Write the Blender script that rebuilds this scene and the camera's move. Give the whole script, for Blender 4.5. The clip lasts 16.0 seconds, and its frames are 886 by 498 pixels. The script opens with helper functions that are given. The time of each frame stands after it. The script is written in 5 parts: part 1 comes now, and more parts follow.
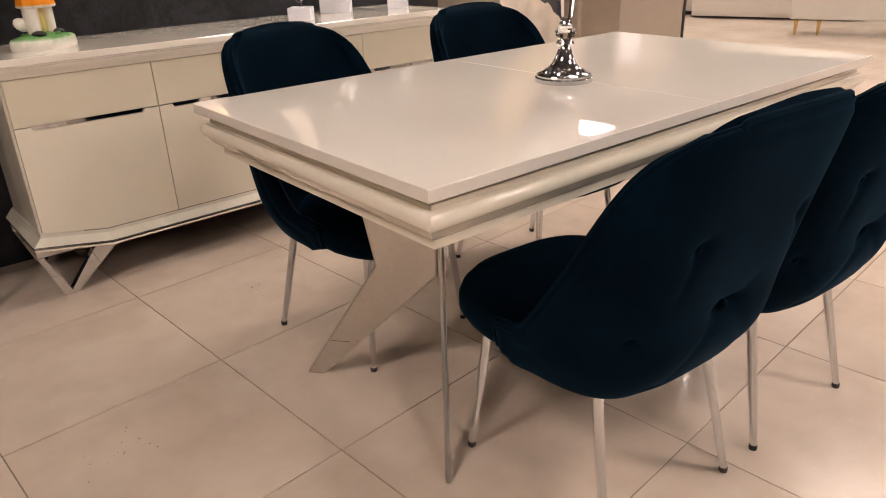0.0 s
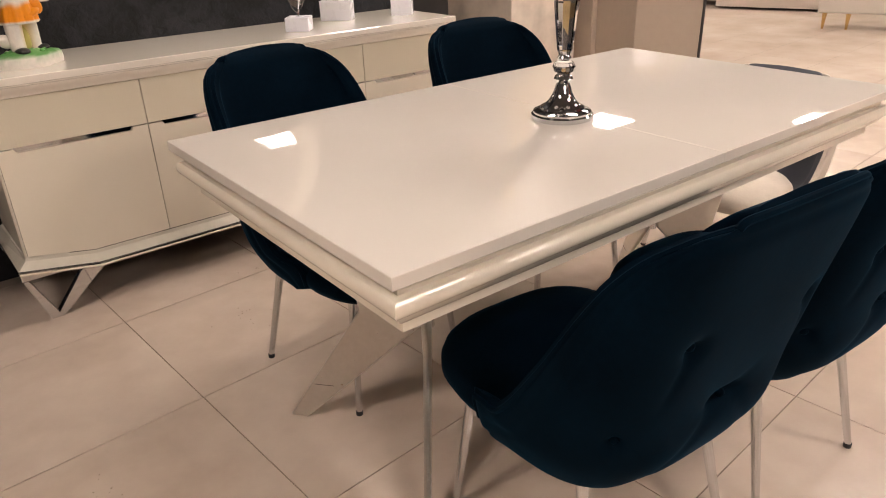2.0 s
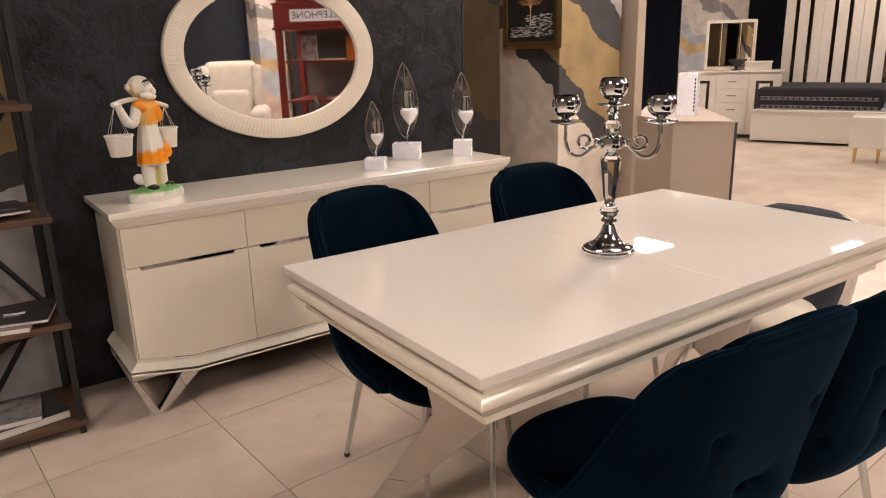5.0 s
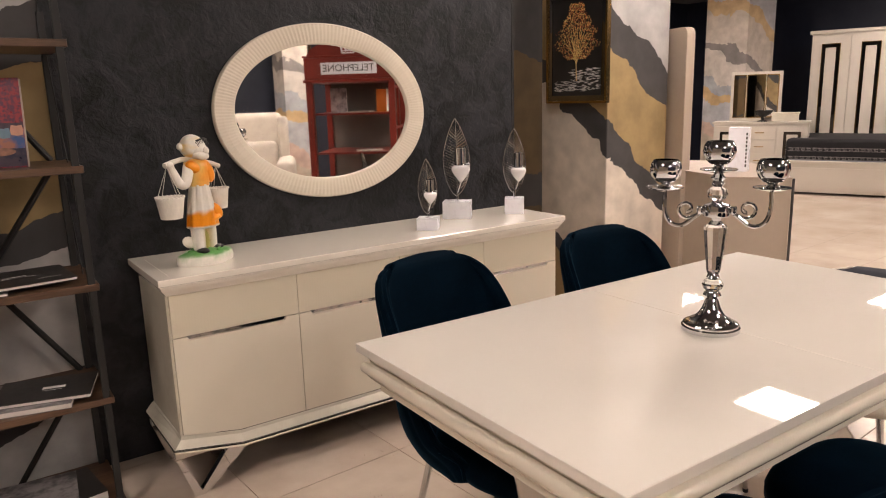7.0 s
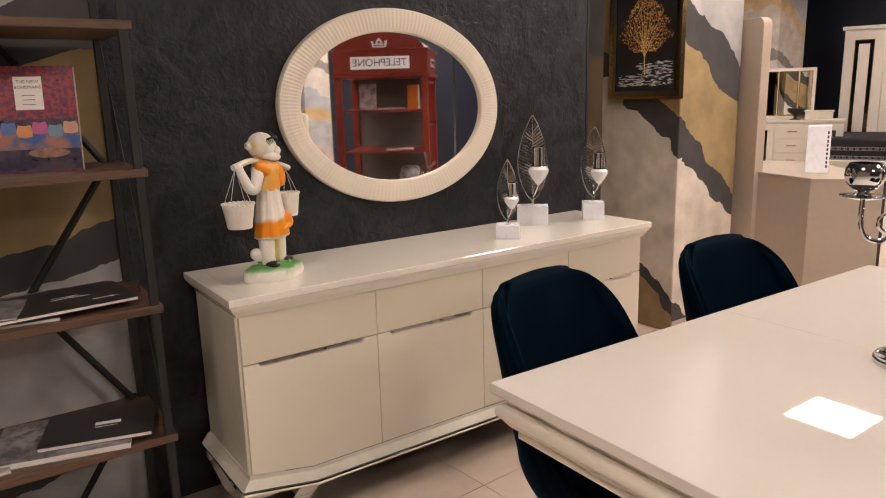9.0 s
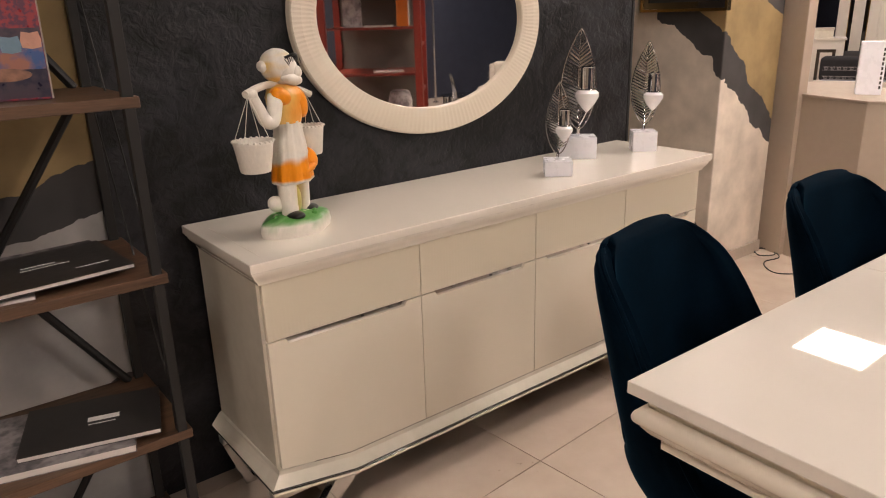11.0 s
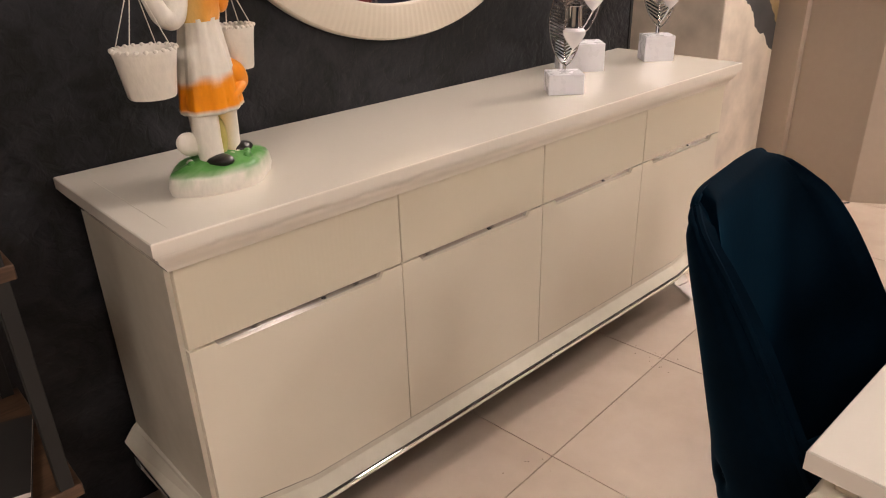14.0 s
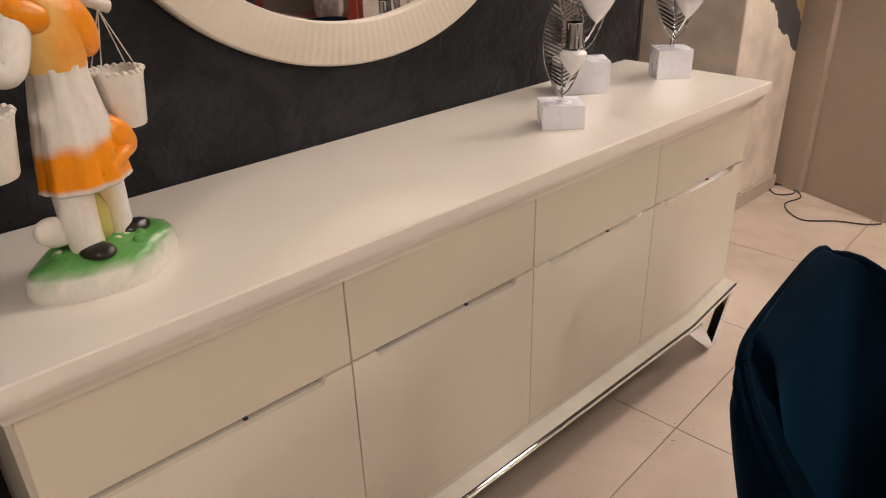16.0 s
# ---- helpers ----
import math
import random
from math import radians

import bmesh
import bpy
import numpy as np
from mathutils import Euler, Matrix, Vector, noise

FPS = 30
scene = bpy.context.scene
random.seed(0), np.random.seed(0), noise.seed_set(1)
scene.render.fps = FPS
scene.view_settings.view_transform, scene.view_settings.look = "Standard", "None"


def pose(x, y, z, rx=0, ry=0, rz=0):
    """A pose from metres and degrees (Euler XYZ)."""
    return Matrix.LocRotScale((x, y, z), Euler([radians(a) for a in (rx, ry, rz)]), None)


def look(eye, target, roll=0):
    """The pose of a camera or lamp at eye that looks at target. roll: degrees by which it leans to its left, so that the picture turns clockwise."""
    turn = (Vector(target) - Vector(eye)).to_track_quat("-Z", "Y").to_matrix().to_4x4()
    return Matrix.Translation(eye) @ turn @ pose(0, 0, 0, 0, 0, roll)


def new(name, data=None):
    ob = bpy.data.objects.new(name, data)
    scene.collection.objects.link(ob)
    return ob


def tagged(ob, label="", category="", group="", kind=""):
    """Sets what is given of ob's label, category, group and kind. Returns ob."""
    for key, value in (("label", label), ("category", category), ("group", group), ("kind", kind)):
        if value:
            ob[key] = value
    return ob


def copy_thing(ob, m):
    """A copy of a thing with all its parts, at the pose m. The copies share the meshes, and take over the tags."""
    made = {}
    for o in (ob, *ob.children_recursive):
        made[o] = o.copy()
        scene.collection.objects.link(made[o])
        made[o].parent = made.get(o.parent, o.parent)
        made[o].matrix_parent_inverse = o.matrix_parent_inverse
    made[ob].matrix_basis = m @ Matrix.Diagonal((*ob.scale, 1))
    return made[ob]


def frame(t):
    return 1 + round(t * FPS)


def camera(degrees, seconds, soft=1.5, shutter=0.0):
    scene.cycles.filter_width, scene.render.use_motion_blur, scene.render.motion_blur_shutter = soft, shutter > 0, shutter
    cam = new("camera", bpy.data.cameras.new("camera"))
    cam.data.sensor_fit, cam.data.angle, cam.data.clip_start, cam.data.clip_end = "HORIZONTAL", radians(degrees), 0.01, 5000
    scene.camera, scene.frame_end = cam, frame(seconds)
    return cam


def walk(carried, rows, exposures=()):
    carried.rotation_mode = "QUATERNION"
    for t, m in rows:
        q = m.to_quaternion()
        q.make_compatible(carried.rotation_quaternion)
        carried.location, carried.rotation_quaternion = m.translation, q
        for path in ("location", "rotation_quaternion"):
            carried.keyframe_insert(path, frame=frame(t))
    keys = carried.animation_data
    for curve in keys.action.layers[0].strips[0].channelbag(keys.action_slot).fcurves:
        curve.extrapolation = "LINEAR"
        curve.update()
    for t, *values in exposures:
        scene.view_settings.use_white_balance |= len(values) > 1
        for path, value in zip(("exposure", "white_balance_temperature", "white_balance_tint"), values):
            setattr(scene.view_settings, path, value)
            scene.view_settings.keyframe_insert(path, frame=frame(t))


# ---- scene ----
cam = camera(64.0, 16.0, soft=1.1)
PATH = [
    (0, (0.216, 0.128, 1.157), (1.4, 1.521, 0.345), -1.9),
    (0.5, (0.268, 0.15, 1.162), (1.439, 1.544, 0.334), -1.7),
    (1, (0.313, 0.173, 1.184), (1.473, 1.566, 0.34), -1.6),
    (1.5, (0.362, 0.193, 1.232), (1.501, 1.593, 0.369), -1.8),
    (2, (0.383, 0.197, 1.26), (1.51, 1.608, 0.403), -1.8),
    (2.5, (0.388, 0.194, 1.299), (1.504, 1.622, 0.453), -1.8),
    (3, (0.365, 0.161, 1.325), (1.481, 1.612, 0.519), -1.7),
    (3.5, (0.31, 0.103, 1.334), (1.425, 1.595, 0.607), -1.7),
    (4, (0.245, 0.053, 1.361), (1.357, 1.574, 0.693), -1.6),
    (4.5, (0.19, 0.003, 1.372), (1.3, 1.553, 0.768), -1.7),
    (4.7, (0.165, -0.004, 1.379), (1.28, 1.552, 0.799), -1.6),
    (6.8, (0.063, 0.227, 1.42), (1.181, 1.831, 0.999), -1.7),
    (7, (0.067, 0.27, 1.425), (1.186, 1.874, 1.006), -1.6),
    (7.5, (0.062, 0.374, 1.427), (1.179, 1.981, 1.017), -1.6),
    (8, (0.023, 0.502, 1.424), (1.141, 2.109, 1.017), -1.6),
    (8.5, (-0.018, 0.623, 1.42), (1.102, 2.23, 1.013), -1.7),
    (8.7, (-0.032, 0.664, 1.419), (1.09, 2.268, 1.009), -1.6),
    (11, (0.006, 1.23, 1.384), (1.169, 2.731, 0.757), -1.7),
    (11.5, (-0.005, 1.347, 1.37), (1.187, 2.803, 0.694), -1.7),
    (12, (-0.013, 1.427, 1.344), (1.206, 2.845, 0.635), -1.7),
    (12.5, (0.052, 1.497, 1.334), (1.277, 2.888, 0.581), -1.7),
    (13, (0.141, 1.593, 1.298), (1.364, 2.966, 0.509), -1.8),
    (13.5, (0.206, 1.658, 1.276), (1.427, 3.017, 0.46), -1.6),
    (14, (0.269, 1.721, 1.274), (1.497, 3.058, 0.433), -1.7),
    (14.5, (0.345, 1.776, 1.288), (1.55, 3.119, 0.424), -1.7),
    (15.5, (0.476, 1.915, 1.285), (1.694, 3.236, 0.406), -1.6),
    (16, (0.579, 1.943, 1.308), (1.783, 3.272, 0.422), -1.9),
]
walk(cam, [(t, look(eye, target, roll)) for t, eye, target, roll in PATH], [(0, 0.08), (3, 0.02), (7, 0.0), (12, 0.02), (14.5, 0.0), (16, -0.16)])

# ---- light ----
world = bpy.data.worlds.new("showroom_world")
world.use_nodes = True
world.node_tree.nodes["Background"].inputs[0].default_value = (0.9, 0.75, 0.6, 1)
world.node_tree.nodes["Background"].inputs[1].default_value = 0.004
scene.world = world
scene.view_settings.exposure = 0.0
PANEL_POWER = 63.0
PANEL_COLOUR = (1.0, 0.845, 0.755, 1)


# ---- materials ----
def links(mat):
    nt = mat.node_tree
    return nt, nt.nodes, nt.links, nt.nodes["Principled BSDF"]


def surface(name, a, b=None, rough=0.5, metal=0.0, scale=6.0, fine=60.0, bump=0.0, coat=0.0, mix=0.5, stretch=(1, 1, 1), rough_var=0.08, per_object=0.0):
    """A procedural surface: two colours mixed by large and fine noise, with roughness variation and relief."""
    mat = bpy.data.materials.new(name)
    mat.use_nodes = True
    nt, nodes, ln, bsdf = links(mat)
    b = b or tuple(c * 0.88 for c in a)
    tc = nodes.new("ShaderNodeTexCoord")
    mp = nodes.new("ShaderNodeMapping")
    mp.inputs["Scale"].default_value = stretch
    ln.new(tc.outputs["Object"], mp.inputs["Vector"])
    n1 = nodes.new("ShaderNodeTexNoise")
    n1.inputs["Scale"].default_value, n1.inputs["Detail"].default_value = scale, 5
    n2 = nodes.new("ShaderNodeTexNoise")
    n2.inputs["Scale"].default_value, n2.inputs["Detail"].default_value = fine, 4
    src = mp.outputs["Vector"]
    if per_object:
        info = nodes.new("ShaderNodeObjectInfo")
        sc = nodes.new("ShaderNodeVectorMath")
        sc.operation = "MULTIPLY_ADD"
        comb = nodes.new("ShaderNodeCombineXYZ")
        for k in range(3):
            ln.new(info.outputs["Random"], comb.inputs[k])
        ln.new(comb.outputs[0], sc.inputs[0])
        sc.inputs[1].default_value = (37, 53, 71)
        ln.new(mp.outputs["Vector"], sc.inputs[2])
        src = sc.outputs[0]
    ln.new(src, n1.inputs["Vector"])
    ln.new(src, n2.inputs["Vector"])
    add = nodes.new("ShaderNodeMath")
    add.operation = "MULTIPLY_ADD"
    ln.new(n2.outputs["Fac"], add.inputs[0])
    add.inputs[1].default_value = 0.4
    ln.new(n1.outputs["Fac"], add.inputs[2])
    ramp = nodes.new("ShaderNodeMapRange")
    ramp.inputs["From Min"].default_value, ramp.inputs["From Max"].default_value = 0.7 - mix * 0.4, 0.7 + mix * 0.4
    ln.new(add.outputs[0], ramp.inputs["Value"])
    col = nodes.new("ShaderNodeMix")
    col.data_type = "RGBA"
    col.inputs["A"].default_value, col.inputs["B"].default_value = (*a, 1), (*b, 1)
    ln.new(ramp.outputs[0], col.inputs["Factor"])
    ln.new(col.outputs["Result"], bsdf.inputs["Base Color"])
    rr = nodes.new("ShaderNodeMapRange")
    rr.inputs["To Min"].default_value, rr.inputs["To Max"].default_value = max(0.02, rough - rough_var), rough + rough_var
    ln.new(n2.outputs["Fac"], rr.inputs["Value"])
    ln.new(rr.outputs[0], bsdf.inputs["Roughness"])
    bsdf.inputs["Metallic"].default_value = metal
    bsdf.inputs["Coat Weight"].default_value = coat
    bsdf.inputs["Coat Roughness"].default_value = 0.015
    if bump:
        bp = nodes.new("ShaderNodeBump")
        bp.inputs["Strength"].default_value, bp.inputs["Distance"].default_value = bump, 0.004
        ln.new(add.outputs[0], bp.inputs["Height"])
        ln.new(bp.outputs[0], bsdf.inputs["Normal"])
    return mat


def rougher(mat, distortion, distance):
    """Stronger trowelled relief on a plaster."""
    for node in mat.node_tree.nodes:
        if node.type == "TEX_NOISE":
            node.inputs["Distortion"].default_value = distortion
            node.inputs["Detail"].default_value = 8
        if node.type == "BUMP":
            node.inputs["Distance"].default_value = distance
    return mat


def glow(name, colour, strength):
    mat = bpy.data.materials.new(name)
    mat.use_nodes = True
    nt, nodes, ln, bsdf = links(mat)
    bsdf.inputs["Emission Color"].default_value = colour
    bsdf.inputs["Emission Strength"].default_value = strength
    bsdf.inputs["Base Color"].default_value = (0.8, 0.8, 0.8, 1)
    return mat


def glass(name, colour=(1, 1, 1), rough=0.01):
    mat = bpy.data.materials.new(name)
    mat.use_nodes = True
    nt, nodes, ln, bsdf = links(mat)
    bsdf.inputs["Base Color"].default_value = (*colour, 1)
    bsdf.inputs["Transmission Weight"].default_value = 1.0
    bsdf.inputs["Roughness"].default_value = rough
    bsdf.inputs["IOR"].default_value = 1.48
    return mat


def banded(name, axis_s, stops, amp=0.10, scale=3.0, fine=0.03, fine_scale=14.0, rough=0.75):
    """Painted plaster: colours in ragged bands over a tilted height. axis_s: weights of x, y, z and a constant; stops: (height, colour)."""
    mat = bpy.data.materials.new(name)
    mat.use_nodes = True
    nt, nodes, ln, bsdf = links(mat)
    geo = nodes.new("ShaderNodeNewGeometry")
    dot = nodes.new("ShaderNodeVectorMath")
    dot.operation = "DOT_PRODUCT"
    ln.new(geo.outputs["Position"], dot.inputs[0])
    dot.inputs[1].default_value = axis_s[:3]
    n1 = nodes.new("ShaderNodeTexNoise")
    n1.inputs["Scale"].default_value, n1.inputs["Detail"].default_value = scale, 3
    n2 = nodes.new("ShaderNodeTexNoise")
    n2.inputs["Scale"].default_value, n2.inputs["Detail"].default_value = fine_scale, 6
    ln.new(geo.outputs["Position"], n1.inputs["Vector"])
    ln.new(geo.outputs["Position"], n2.inputs["Vector"])
    a = nodes.new("ShaderNodeMath")
    a.operation = "MULTIPLY_ADD"
    ln.new(n1.outputs["Fac"], a.inputs[0])
    a.inputs[1].default_value = amp * 2
    ln.new(dot.outputs["Value"], a.inputs[2])
    b = nodes.new("ShaderNodeMath")
    b.operation = "MULTIPLY_ADD"
    ln.new(n2.outputs["Fac"], b.inputs[0])
    b.inputs[1].default_value = fine * 2
    ln.new(a.outputs[0], b.inputs[2])
    lo, hi = stops[0][0], stops[-1][0] + 0.3
    mr = nodes.new("ShaderNodeMapRange")
    mr.inputs["From Min"].default_value, mr.inputs["From Max"].default_value = lo + axis_s[3] + amp + fine, hi + axis_s[3] + amp + fine
    ln.new(b.outputs[0], mr.inputs["Value"])
    ramp = nodes.new("ShaderNodeValToRGB")
    ramp.color_ramp.interpolation = "CONSTANT"
    el = ramp.color_ramp.elements
    while len(el) < len(stops):
        el.new(0.5)
    for e, (h, c) in zip(el, stops):
        e.position, e.color = (h - lo) / (hi - lo), (*c, 1)
    ln.new(mr.outputs[0], ramp.inputs["Fac"])
    n3 = nodes.new("ShaderNodeTexNoise")
    n3.inputs["Scale"].default_value, n3.inputs["Detail"].default_value = 7, 8
    ln.new(geo.outputs["Position"], n3.inputs["Vector"])
    v = nodes.new("ShaderNodeMapRange")
    v.inputs["From Min"].default_value, v.inputs["From Max"].default_value = 0.3, 0.7
    v.inputs["To Min"].default_value, v.inputs["To Max"].default_value = 0.78, 1.15
    ln.new(n3.outputs["Fac"], v.inputs["Value"])
    mul = nodes.new("ShaderNodeVectorMath")
    mul.operation = "SCALE"
    ln.new(ramp.outputs["Color"], mul.inputs[0])
    ln.new(v.outputs[0], mul.inputs["Scale"])
    ln.new(mul.outputs[0], bsdf.inputs["Base Color"])
    bsdf.inputs["Roughness"].default_value = rough
    bp = nodes.new("ShaderNodeBump")
    bp.inputs["Strength"].default_value, bp.inputs["Distance"].default_value = 0.25, 0.004
    ln.new(n2.outputs["Fac"], bp.inputs["Height"])
    ln.new(bp.outputs[0], bsdf.inputs["Normal"])
    return mat


LACQUER = surface("ivory_gloss_lacquer", (0.755, 0.705, 0.635), (0.735, 0.685, 0.615), rough=0.022, scale=2, fine=9, rough_var=0.004, coat=0.3)
LACQUER_SATIN = surface("ivory_satin_lacquer", (0.76, 0.70, 0.585), (0.72, 0.66, 0.545), rough=0.14, scale=1, fine=5, rough_var=0.0)
PEARL = surface("pearl_champagne_lacquer", (0.68, 0.635, 0.54), (0.58, 0.54, 0.45), rough=0.3, metal=0.1, scale=5, fine=30, rough_var=0.04)
DRAWER = surface("fluted_cream_lacquer", (0.68, 0.62, 0.49), (0.66, 0.60, 0.475), rough=0.3, scale=2, fine=6, rough_var=0.0)
APRON = surface("ivory_moulding_lacquer", (0.77, 0.71, 0.60), (0.75, 0.69, 0.58), rough=0.07, scale=2, fine=9, rough_var=0.01, coat=0.3)
FRAME = surface("ivory_frame_lacquer", (0.70, 0.63, 0.52), (0.66, 0.59, 0.48), rough=0.3, scale=2, fine=9, rough_var=0.03)
LACQUER_TOP = surface("ivory_gloss_top", (0.82, 0.77, 0.68), (0.80, 0.75, 0.66), rough=0.05, scale=2, fine=9, rough_var=0.01, coat=0.5)
CHROME = surface("polished_chrome", (0.70, 0.71, 0.73), (0.64, 0.65, 0.67), rough=0.06, metal=1.0, scale=9, fine=80, rough_var=0.03)
LEAF_METAL = surface("silvered_leaf", (0.52, 0.51, 0.50), (0.42, 0.41, 0.40), rough=0.22, metal=1.0, scale=9, fine=80, rough_var=0.05)
STEEL = surface("satin_steel", (0.66, 0.63, 0.59), (0.58, 0.55, 0.51), rough=0.3, metal=1.0, scale=5, fine=70, rough_var=0.06)
BLACK_RUBBER = surface("black_rubber", (0.02, 0.02, 0.02), rough=0.6)
# near-black for thin joints, and for shade painted under and along the plinth
SHADOW_GAP = surface("dark_joint_and_shade", (0.03, 0.027, 0.025), rough=0.7)
TILE = surface("beige_floor_tile", (0.65, 0.55, 0.46), (0.47, 0.375, 0.30), rough=0.24, scale=2.6, fine=11, per_object=1.0, mix=0.8, rough_var=0.05)
GROUT = surface("tile_joint", (0.20, 0.165, 0.135), rough=0.85)
DARK_PLASTER = rougher(surface("charcoal_stucco", (0.0018, 0.0023, 0.0034), (0.0140, 0.0152, 0.0195), rough=0.52, scale=7, fine=34, bump=1.0, mix=0.22, rough_var=0.28), 0.9, 0.013)
DARK_PLASTER.node_tree.nodes["Principled BSDF"].inputs["Specular IOR Level"].default_value = 0.36
CEILING = surface("dark_ceiling_paint", (0.14, 0.13, 0.125), rough=0.8)
NAVY = surface("navy_wall_paint", (0.012, 0.016, 0.032), (0.018, 0.022, 0.04), rough=0.5)
BEIGE_WALL = surface("beige_wall_paint", (0.45, 0.38, 0.31), rough=0.8)
TAUPE = surface("taupe_matte_lacquer", (0.42, 0.345, 0.275), (0.39, 0.32, 0.255), rough=0.42, scale=2, fine=30)
WALNUT = surface("walnut_shelf_board", (0.12, 0.065, 0.036), (0.05, 0.027, 0.016), rough=0.45, scale=5, fine=40, stretch=(0.6, 8, 8), bump=0.1)
BLACK_METAL = surface("black_powder_coat", (0.006, 0.006, 0.006), (0.010, 0.010, 0.010), rough=0.55)
MIRROR = surface("mirror_silver", (0.90, 0.91, 0.90), (0.90, 0.91, 0.90), rough=0.02, metal=1.0, rough_var=0.0)
CERAMIC = surface("white_glazed_plaster", (0.80, 0.76, 0.68), (0.74, 0.68, 0.56), rough=0.3, scale=14, fine=60, bump=0.15)
WHITE_GLASS = surface("opal_white_enamel", (0.86, 0.85, 0.86), (0.83, 0.82, 0.84), rough=0.12)
WHITE_BOX = surface("white_marble_block", (0.86, 0.86, 0.91), (0.82, 0.82, 0.88), rough=0.28, scale=6, fine=30)
CRYSTAL = glass("crystal_glass")
GOLD = surface("brushed_gold", (0.75, 0.52, 0.22), (0.65, 0.44, 0.18), rough=0.2, metal=1.0)
PAPER = surface("white_paper_edges", (0.72, 0.68, 0.63), (0.6, 0.56, 0.52), rough=0.8, scale=3, fine=200, stretch=(1, 1, 30))
BLACK_COVER = surface("black_laminated_cover", (0.018, 0.017, 0.017), (0.026, 0.024, 0.023), rough=0.35)
INK_WHITE = surface("silver_print", (0.72, 0.70, 0.68), rough=0.5)
RED_PAINT = surface("red_painted_wood", (0.21, 0.022, 0.012), (0.15, 0.016, 0.009), rough=0.4, scale=4)
CREAM_FABRIC = surface("cream_boucle_fabric", (0.60, 0.54, 0.46), (0.52, 0.46, 0.39), rough=0.9, scale=10, fine=160, bump=0.4)
GREY_VELVET = surface("slate_grey_velvet", (0.030, 0.033, 0.045), (0.045, 0.048, 0.06), rough=0.85, scale=6)
WHITE_FURN = surface("white_bedroom_lacquer", (0.58, 0.53, 0.46), (0.54, 0.49, 0.43), rough=0.35, scale=2)
BLANKET = surface("dark_violet_bedspread", (0.006, 0.005, 0.007), (0.011, 0.010, 0.012), rough=0.9, scale=10)
BLANKET_PRINT = surface("grey_woven_print", (0.30, 0.28, 0.28), rough=0.8)
LINEN = surface("blue_grey_linen", (0.28, 0.29, 0.36), rough=0.85)
SMOKED = surface("smoked_mirror", (0.10, 0.095, 0.09), (0.14, 0.13, 0.12), rough=0.08, metal=1.0, rough_var=0.02)
LAMP = glow("led_diffuser", PANEL_COLOUR, PANEL_POWER)
MARBLE_STOPS = [(-1, (0.50, 0.42, 0.34)), (0.5, (0.55, 0.40, 0.33)), (0.75, (0.42, 0.42, 0.44)), (1.1, (0.52, 0.36, 0.18)), (1.25, (0.34, 0.35, 0.37)), (1.45, (0.5, 0.45, 0.4)), (1.8, (0.20, 0.18, 0.17)), (1.95, (0.48, 0.42, 0.36)), (2.4, (0.5, 0.36, 0.2)), (2.6, (0.42, 0.42, 0.44))]
MARBLE_PAINT = banded("pastel_marble_paint", (0.55, -0.2, 1.0, 4.2), MARBLE_STOPS, amp=0.3, scale=1.6, fine=0.06)
MARBLE_PAINT_B = banded("pastel_marble_paint_dark", (0.55, -0.2, 1.0, 2.8), MARBLE_STOPS, amp=0.3, scale=1.6, fine=0.06)
PLAS, DARKP, GOLDP, GREYP = (0.66, 0.58, 0.49), (0.055, 0.052, 0.052), (0.33, 0.235, 0.11), (0.40, 0.39, 0.38)


def velvet():
    mat = surface("midnight_blue_velvet", (0.0007, 0.0040, 0.0085), (0.0015, 0.0078, 0.0160), rough=0.75, scale=7, fine=90, bump=0.12)
    nt, nodes, ln, bsdf = links(mat)
    bsdf.inputs["Sheen Weight"].default_value = 0.11
    bsdf.inputs["Sheen Roughness"].default_value = 0.35
    bsdf.inputs["Sheen Tint"].default_value = (0.02, 0.22, 0.45, 1)
    bsdf.inputs["Specular IOR Level"].default_value = 0.02
    return mat


VELVET = velvet()


def flute(mat):
    """Fine upright ribs on the drawer fronts."""
    nt, nodes, ln, bsdf = links(mat)
    tc = nodes.new("ShaderNodeTexCoord")
    wave = nodes.new("ShaderNodeTexWave")
    wave.inputs["Scale"].default_value = 28.6
    ln.new(tc.outputs["Object"], wave.inputs["Vector"])
    bp = nodes.new("ShaderNodeBump")
    bp.inputs["Strength"].default_value, bp.inputs["Distance"].default_value = 0.07, 0.0010
    ln.new(wave.outputs["Fac"], bp.inputs["Height"])
    ln.new(bp.outputs[0], bsdf.inputs["Normal"])


flute(DRAWER)


# ---- mesh helpers ----
def link_mesh(name, bm, material, smooth=False, angle=0.6):
    me = bpy.data.meshes.new(name)
    bmesh.ops.recalc_face_normals(bm, faces=bm.faces)
    if smooth:
        for f in bm.faces:
            f.smooth = True
        for e in bm.edges:
            if len(e.link_faces) == 2 and e.calc_face_angle(0) > angle:
                e.smooth = False
    bm.to_mesh(me)
    bm.free()
    for m in material if isinstance(material, (list, tuple)) else [material]:
        me.materials.append(m)
    return me


def part(name, bm, material, parent, label="", smooth=False, angle=0.6):
    ob = new(name, link_mesh(name, bm, material, smooth, angle))
    ob.parent = parent
    return tagged(ob, label) if label else ob


def thing(name, at=None, label="", category="", group="", kind=""):
    ob = new(name)
    ob.empty_display_size = 0.05
    ob.matrix_basis = at or Matrix()
    return tagged(ob, label, category, group, kind)


